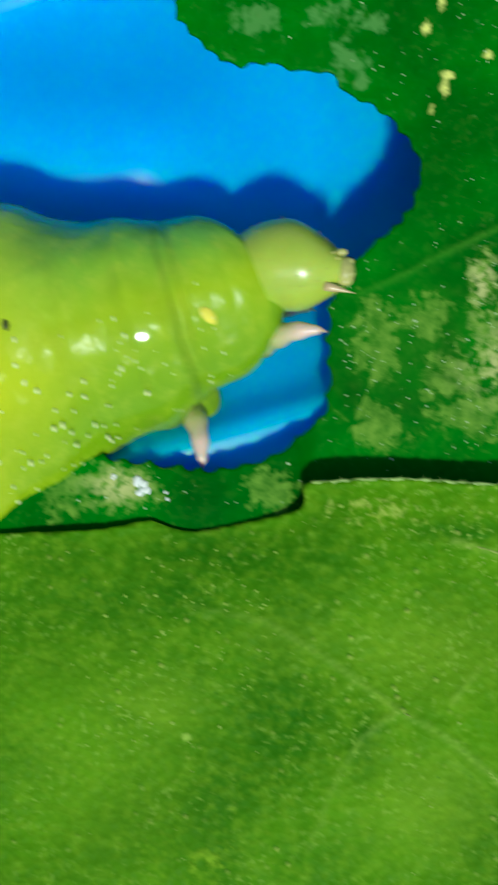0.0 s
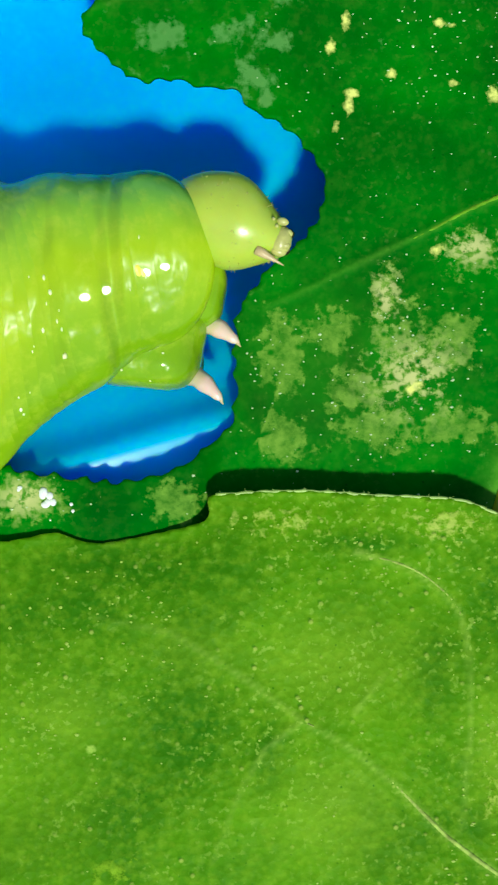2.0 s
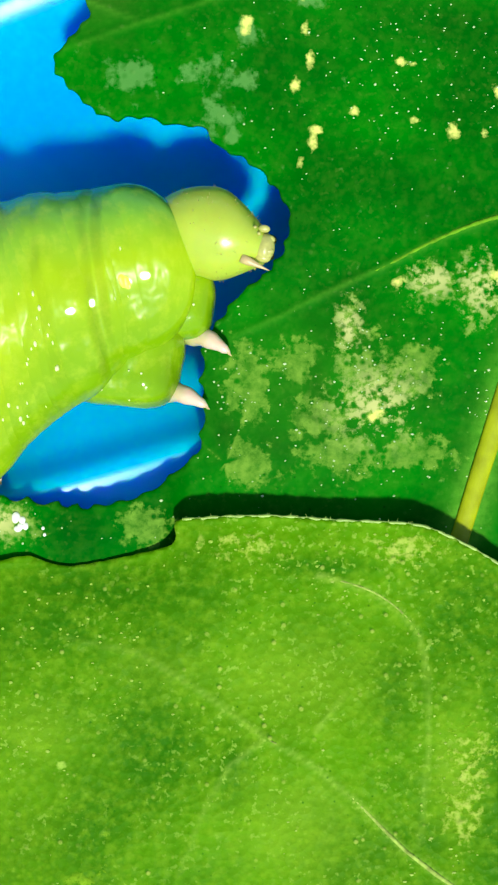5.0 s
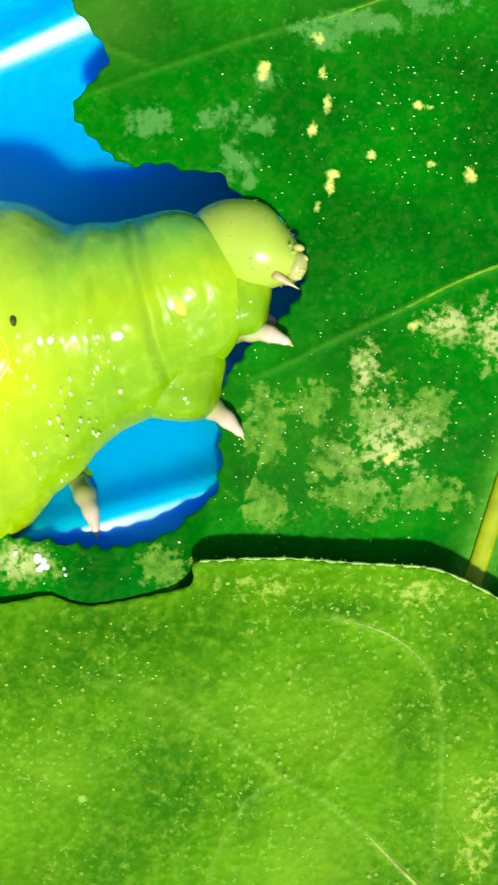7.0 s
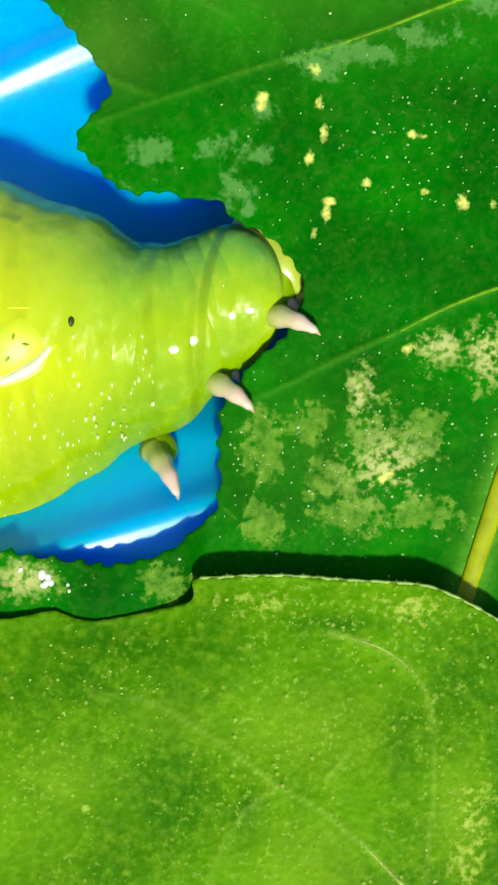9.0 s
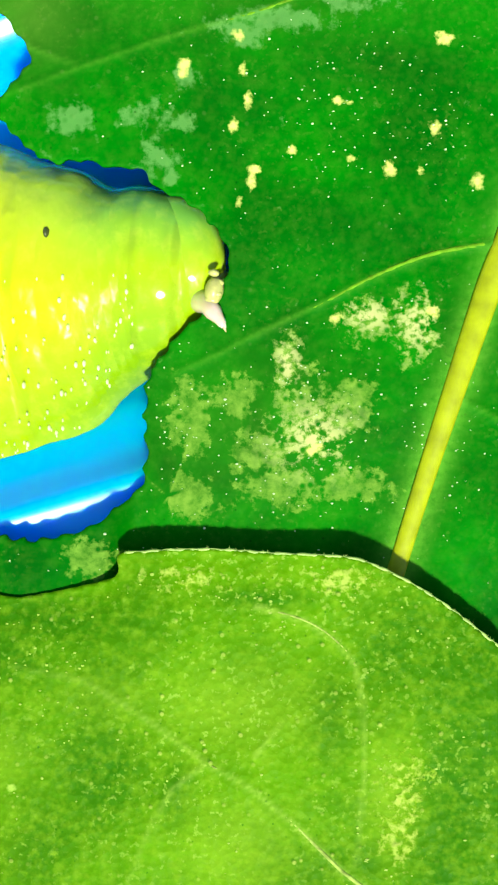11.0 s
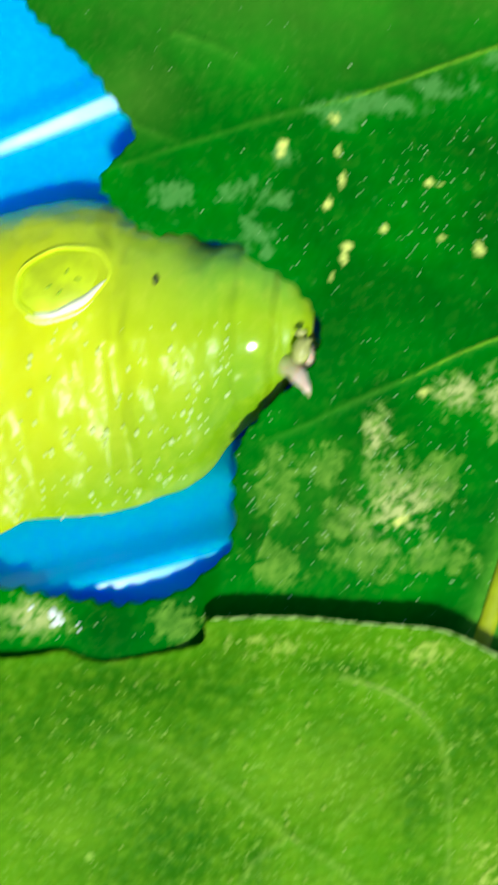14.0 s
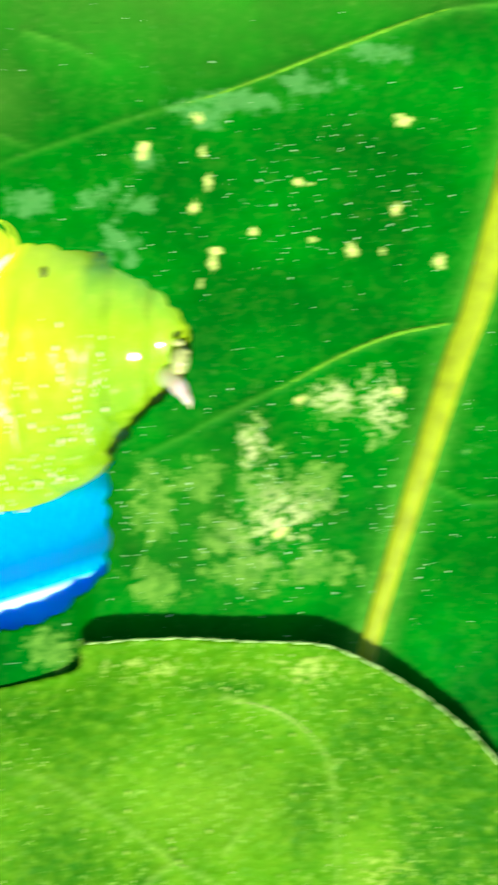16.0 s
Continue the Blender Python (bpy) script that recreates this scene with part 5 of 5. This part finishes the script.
    middle_leg_rows = [
        (0.0, mm(-4.52, 0.24, 0.30, 0.0, -7.9, -75.8)),
        (0.5, mm(-3.75, 0.80, 0.30, 0.0, -11.8, -59.3)),
        (1.0, mm(-2.30, 1.62, 0.30, 0.0, -10.1, -39.0)),
        (1.5, mm(-2.06, 1.76, 0.30, 0.0, -10.5, -36.5)),
        (2.0, mm(-2.20, 1.82, 0.30, 0.0, -10.7, -37.0)),
        (3.0, mm(-1.99, 2.11, 0.30, 0.0, -10.9, -39.0)),
        (3.5, mm(-1.62, 2.13, 0.30, 0.0, -16.5, -42.1)),
        (4.2, mm(-1.96, 1.96, 0.30, 0.0, -13.2, -19.0)),
        (6.3, mm(-1.37, 2.62, 0.45, 0.0, -8.5, -28.6)),
        (6.5, mm(-1.25, 2.74, 0.45, 0.0, -8.6, -32.4)),
        (7.0, mm(-1.16, 2.82, 0.45, 0.0, -8.9, -36.9)),
        (7.5, mm(-1.46, 3.51, 0.45, 0.0, -8.9, -34.0)),
        (8.0, mm(-0.75, 3.90, 0.45, 0.0, -8.2, -27.7)),
        (8.5, mm(-0.52, 4.08, 0.45, 0.0, -9.9, -30.8)),
        (9.0, mm(-0.91, 4.11, 0.45, 0.0, -7.6, -32.3)),
        (9.2, mm(-1.07, 4.72, 0.45, 0.0, -8.0, -44.3)),
        (11.5, mm(-1.53, 5.40, -1.60, 0.0, -0.0, -34.3)),
        (12.0, mm(-1.51, 5.61, -1.60, 0.0, -0.0, -33.4)),
        (12.5, mm(-1.54, 5.58, -1.60, 0.0, -0.0, -33.0)),
        (13.0, mm(-1.38, 5.58, -1.60, 0.0, -0.0, -32.8)),
        (13.5, mm(-1.40, 5.73, -1.60, 0.0, -0.0, -31.8)),
        (14.0, mm(-1.50, 5.68, -1.60, 0.0, -0.0, -32.5)),
        (14.5, mm(-1.52, 5.91, -1.60, 0.0, -0.0, -32.0)),
        (15.0, mm(-1.43, 5.91, -1.60, 0.0, -0.0, -33.1)),
        (15.5, mm(-1.40, 5.82, -1.60, 0.0, -0.0, -34.4)),
        (16.0, mm(-1.31, 5.71, -1.60, 0.0, -0.0, -34.6)),
    ]
    rear_leg_rows = [
        (0.0, mm(-8.03, -0.17, -0.40, 0.0, -0.0, -38.7)),
        (1.0, mm(-7.79, 0.59, -0.40, 0.0, -0.0, -29.2)),
        (1.5, mm(-7.86, 0.87, -0.40, 0.0, -0.0, -33.7)),
        (3.5, mm(-7.83, 1.03, -0.40, 0.0, -0.0, -45.0)),
        (6.3, mm(-6.21, -0.02, -0.20, 0.0, -25.7, -58.7)),
        (6.5, mm(-5.88, 0.13, -0.20, 0.0, -22.7, -66.7)),
        (7.0, mm(-4.94, 0.30, -0.20, 0.0, -15.5, -62.7)),
        (7.5, mm(-4.68, 0.65, -0.20, 0.0, -16.0, -69.0)),
        (8.0, mm(-4.25, 0.92, -0.20, 0.0, -14.0, -59.2)),
        (8.5, mm(-3.62, 1.25, -0.20, 0.0, -15.3, -63.4)),
        (9.0, mm(-2.74, 1.90, -0.20, 0.0, -13.6, -55.8)),
        (9.2, mm(-2.30, 2.20, -0.20, 0.0, -12.4, -46.5)),
        (11.5, mm(-3.52, 4.72, -1.80, 0.0, -0.0, -34.2)),
        (12.0, mm(-3.51, 4.92, -1.80, 0.0, -0.0, -33.2)),
        (12.5, mm(-3.51, 4.86, -1.80, 0.0, -0.0, -32.9)),
        (13.0, mm(-3.31, 4.87, -1.80, 0.0, -0.0, -32.7)),
        (13.5, mm(-3.35, 4.97, -1.80, 0.0, -0.0, -31.6)),
        (14.0, mm(-3.47, 4.94, -1.80, 0.0, -0.0, -32.3)),
        (14.5, mm(-3.50, 5.19, -1.80, 0.0, -0.0, -31.6)),
        (15.0, mm(-3.36, 5.23, -1.80, 0.0, -0.0, -33.0)),
        (15.5, mm(-3.34, 5.18, -1.80, 0.0, -0.0, -34.3)),
        (16.0, mm(-3.26, 5.06, -1.80, 0.0, -0.0, -34.6)),
    ]
    far_front_leg_rows = [
        (0.0, mm(-2.59, 3.07, -0.60, 0.0, -0.0, 6.9)),
        (0.5, mm(-1.76, 3.80, -0.60, 0.0, -0.0, -25.4)),
        (1.0, mm(-2.95, 3.74, -0.60, 0.0, -0.0, -14.6)),
        (1.5, mm(-2.78, 3.87, -0.60, 0.0, -0.0, -20.6)),
        (2.0, mm(-2.90, 3.81, -0.60, 0.0, -0.0, -16.9)),
        (3.0, mm(-2.65, 4.01, -0.60, 0.0, -0.0, -17.7)),
        (3.5, mm(-2.64, 4.04, -0.60, 0.0, -0.0, -30.0)),
        (4.2, mm(-2.51, 4.13, -0.60, 0.0, -0.0, -23.8)),
        (6.3, mm(-1.13, 4.77, -0.60, 0.0, -0.0, -31.3)),
        (6.5, mm(-1.04, 4.75, -0.60, 0.0, 0.0, -41.8)),
        (7.0, mm(-0.39, 5.80, -0.60, 0.0, -0.0, -22.7)),
        (7.5, mm(-0.53, 6.01, -0.60, 0.0, -0.0, -27.6)),
        (8.0, mm(-0.29, 6.16, -0.60, 0.0, -0.0, -43.6)),
        (8.5, mm(0.03, 6.53, -0.60, 0.0, -0.0, -30.8)),
        (9.0, mm(0.52, 6.93, -0.60, 0.0, -0.0, -27.4)),
        (9.2, mm(0.31, 7.26, -0.60, 0.0, -0.0, -29.6)),
        (11.5, mm(0.93, 6.60, -0.25, 0.0, -5.9, -56.8)),
        (12.0, mm(0.90, 6.78, -0.25, 0.0, -5.8, -56.5)),
        (12.5, mm(0.85, 6.80, -0.25, 0.0, -5.8, -56.0)),
        (13.0, mm(0.91, 6.80, -0.25, 0.0, -5.9, -56.2)),
        (13.5, mm(0.84, 7.06, -0.25, 0.0, -5.8, -55.6)),
        (14.0, mm(0.83, 6.95, -0.25, 0.0, -5.8, -56.2)),
        (14.5, mm(0.83, 7.13, -0.25, 0.0, -5.7, -55.5)),
        (15.0, mm(0.85, 7.19, -0.25, 0.0, -5.9, -56.6)),
        (15.5, mm(0.94, 6.98, -0.25, 0.0, -5.9, -57.3)),
        (16.0, mm(1.07, 6.90, -0.25, 0.0, -5.9, -57.2)),
    ]
    far_middle_leg_rows = [
        (0.0, mm(-4.83, 1.21, -0.60, 0.0, -0.0, -86.7)),
        (0.5, mm(-4.05, 1.76, -0.60, 0.0, -0.0, -70.8)),
        (1.0, mm(-3.43, 2.76, -0.60, 0.0, -0.0, -41.3)),
        (1.5, mm(-3.35, 2.95, -0.60, 0.0, -0.0, -37.1)),
        (2.0, mm(-3.42, 2.97, -0.60, 0.0, -0.0, -34.6)),
        (3.0, mm(-3.20, 3.18, -0.60, 0.0, -0.0, -32.0)),
        (3.5, mm(-2.65, 3.36, -0.60, 0.0, -0.0, -57.1)),
        (4.2, mm(-3.01, 3.20, -0.60, 0.0, -0.0, -27.7)),
        (6.3, mm(-1.74, 3.64, -0.60, 0.0, 0.0, -37.0)),
        (6.5, mm(-1.60, 3.76, -0.60, 0.0, -0.0, -41.4)),
        (7.0, mm(-1.49, 3.84, -0.60, 0.0, -0.0, -46.6)),
        (7.5, mm(-1.80, 4.54, -0.60, 0.0, -0.0, -43.5)),
        (8.0, mm(-1.05, 4.95, -0.60, 0.0, -0.0, -35.3)),
        (8.5, mm(-0.82, 5.15, -0.60, 0.0, -0.0, -40.7)),
        (9.0, mm(-1.24, 5.17, -0.60, 0.0, -0.0, -40.4)),
        (9.2, mm(-1.40, 5.77, -0.60, 0.0, -0.0, -53.9)),
        (11.5, mm(-1.87, 6.53, -2.20, 0.0, 5.1, -47.1)),
        (12.0, mm(-1.87, 6.75, -2.20, 0.0, 5.1, -45.8)),
        (12.5, mm(-1.89, 6.71, -2.20, 0.0, 5.1, -45.5)),
        (13.0, mm(-1.72, 6.71, -2.20, 0.0, 5.2, -45.0)),
        (13.5, mm(-1.72, 6.86, -2.20, 0.0, 5.0, -43.9)),
        (14.0, mm(-1.83, 6.83, -2.20, 0.0, 5.0, -44.6)),
        (14.5, mm(-1.86, 7.07, -2.20, 0.0, 5.0, -44.4)),
        (15.0, mm(-1.73, 6.99, -2.20, 0.0, 5.1, -45.4)),
        (15.5, mm(-1.71, 6.93, -2.20, 0.0, 5.2, -46.9)),
        (16.0, mm(-1.64, 6.81, -2.20, 0.0, 5.2, -47.4)),
    ]
    far_rear_leg_rows = [
        (0.0, mm(-8.98, 1.62, -1.00, 0.0, 5.0, -51.5)),
        (1.0, mm(-8.73, 2.35, -1.00, 0.0, 5.0, -40.4)),
        (1.5, mm(-8.84, 2.68, -1.00, 0.0, 5.6, -46.9)),
        (3.5, mm(-8.81, 2.83, -1.00, 0.0, 4.4, -57.1)),
        (6.3, mm(-7.25, 1.80, -0.80, 0.0, -13.0, -81.9)),
        (6.5, mm(-6.89, 1.97, -0.80, 0.0, -11.0, -86.2)),
        (7.0, mm(-5.93, 2.12, -0.80, 0.0, -7.6, -75.7)),
        (7.5, mm(-5.66, 2.48, -0.80, 0.0, -7.7, -82.3)),
        (8.0, mm(-5.21, 2.75, -0.80, 0.0, -7.0, -70.9)),
        (8.5, mm(-4.58, 3.10, -0.80, 0.0, -7.6, -76.1)),
        (9.0, mm(-3.70, 3.78, -0.80, 0.0, -6.9, -67.4)),
        (9.2, mm(-3.24, 4.07, -0.80, 0.0, -6.4, -56.7)),
        (11.5, mm(-4.57, 6.75, -2.40, 0.0, 5.1, -47.4)),
        (12.0, mm(-4.57, 6.99, -2.40, 0.0, 5.0, -45.9)),
        (12.5, mm(-4.59, 6.90, -2.40, 0.0, 5.0, -45.7)),
        (13.0, mm(-4.36, 6.88, -2.40, 0.0, 5.1, -45.1)),
        (13.5, mm(-4.40, 6.98, -2.40, 0.0, 5.0, -43.9)),
        (14.0, mm(-4.55, 6.99, -2.40, 0.0, 5.0, -44.7)),
        (14.5, mm(-4.58, 7.26, -2.40, 0.0, 4.9, -44.2)),
        (15.0, mm(-4.34, 7.19, -2.40, 0.0, 5.1, -45.5)),
        (15.5, mm(-4.31, 7.18, -2.40, 0.0, 5.1, -47.1)),
        (16.0, mm(-4.24, 7.04, -2.40, 0.0, 5.2, -47.6)),
    ]
    # rows end
    stations = [collar_rows, neck_rows, middle_rows, shoulder_rows, hump_rows, waist_rows, belly_rows, rear_rows]
    for ring, (i, u) in zip(body, PLACES):
        rows = []
        for n, (t, m) in enumerate(stations[i]):
            place = between(i, u, lambda k: stations[k][n][1].translation)
            turn = between(i, u, lambda k: Vector(stations[k][n][1].to_euler()))
            rows.append((t, Matrix.LocRotScale(place, Euler(turn), None)))
        walk(ring, rows)
    for thing, rows in ((head, head_rows), (front_leg, front_leg_rows), (middle_leg, middle_leg_rows), (rear_leg, rear_leg_rows), (far_front_leg, far_front_leg_rows), (far_middle_leg, far_middle_leg_rows), (far_rear_leg, far_rear_leg_rows)):
        walk(thing, rows)
    for pad, leg_rows, aside in ((front_pad, front_leg_rows, (-0.10, 0.85, -0.45)), (middle_pad, middle_leg_rows, (-1.05, 0.95, -0.55))):
        rows = []
        for t, m in leg_rows:
            tuck = Vector((-0.5, 0.1, -0.2)) if t < 0.8 else Vector((-1.3, 0.3, -1.3)) if t > 10 else Vector((-0.1, 0.2, -1.3)) if t > 7.2 else Vector((-0.1, 0.1, 0.15)) if t > 5 else Vector((0, 0, 0.25))
            rows.append((t, Matrix.Translation(m.translation + (Vector(aside) + tuck) * MM) @ pose(0, 0, 0, 0, 0, -4)))
        walk(pad, rows)
    here = Vector((*EYE_AT, on_body(4, *EYE_AT))) * MM
    before = Vector((1.6, 0.35, on_body(4, 1.6, 0.35))) * MM
    rolled = Matrix.Translation(before) @ pose(0, 0, 0, 10, 4, 0) @ Matrix.Translation(-here)
    for mark in eyespot:
        walk(mark, [(0, rolled), (9.2, rolled), (11.5, pose(0, 0, 0)), (16, pose(0, 0, 0))])
    for piece in (lip, *palps):
        walk(piece, [(0, mm(0, 0, 0)), (9.2, mm(0, 0, 0)), (11.5, mm(-0.55, 0.05, 1.15)), (16, mm(-0.55, 0.05, 1.15))])
    walk(pore, [(0, mm(0, -0.8, 0.01)), (9.2, mm(0, -0.8, 0.01)), (11.5, mm(-0.5, 0.15, 0)), (16, mm(-0.5, 0.15, 0))])


motions()
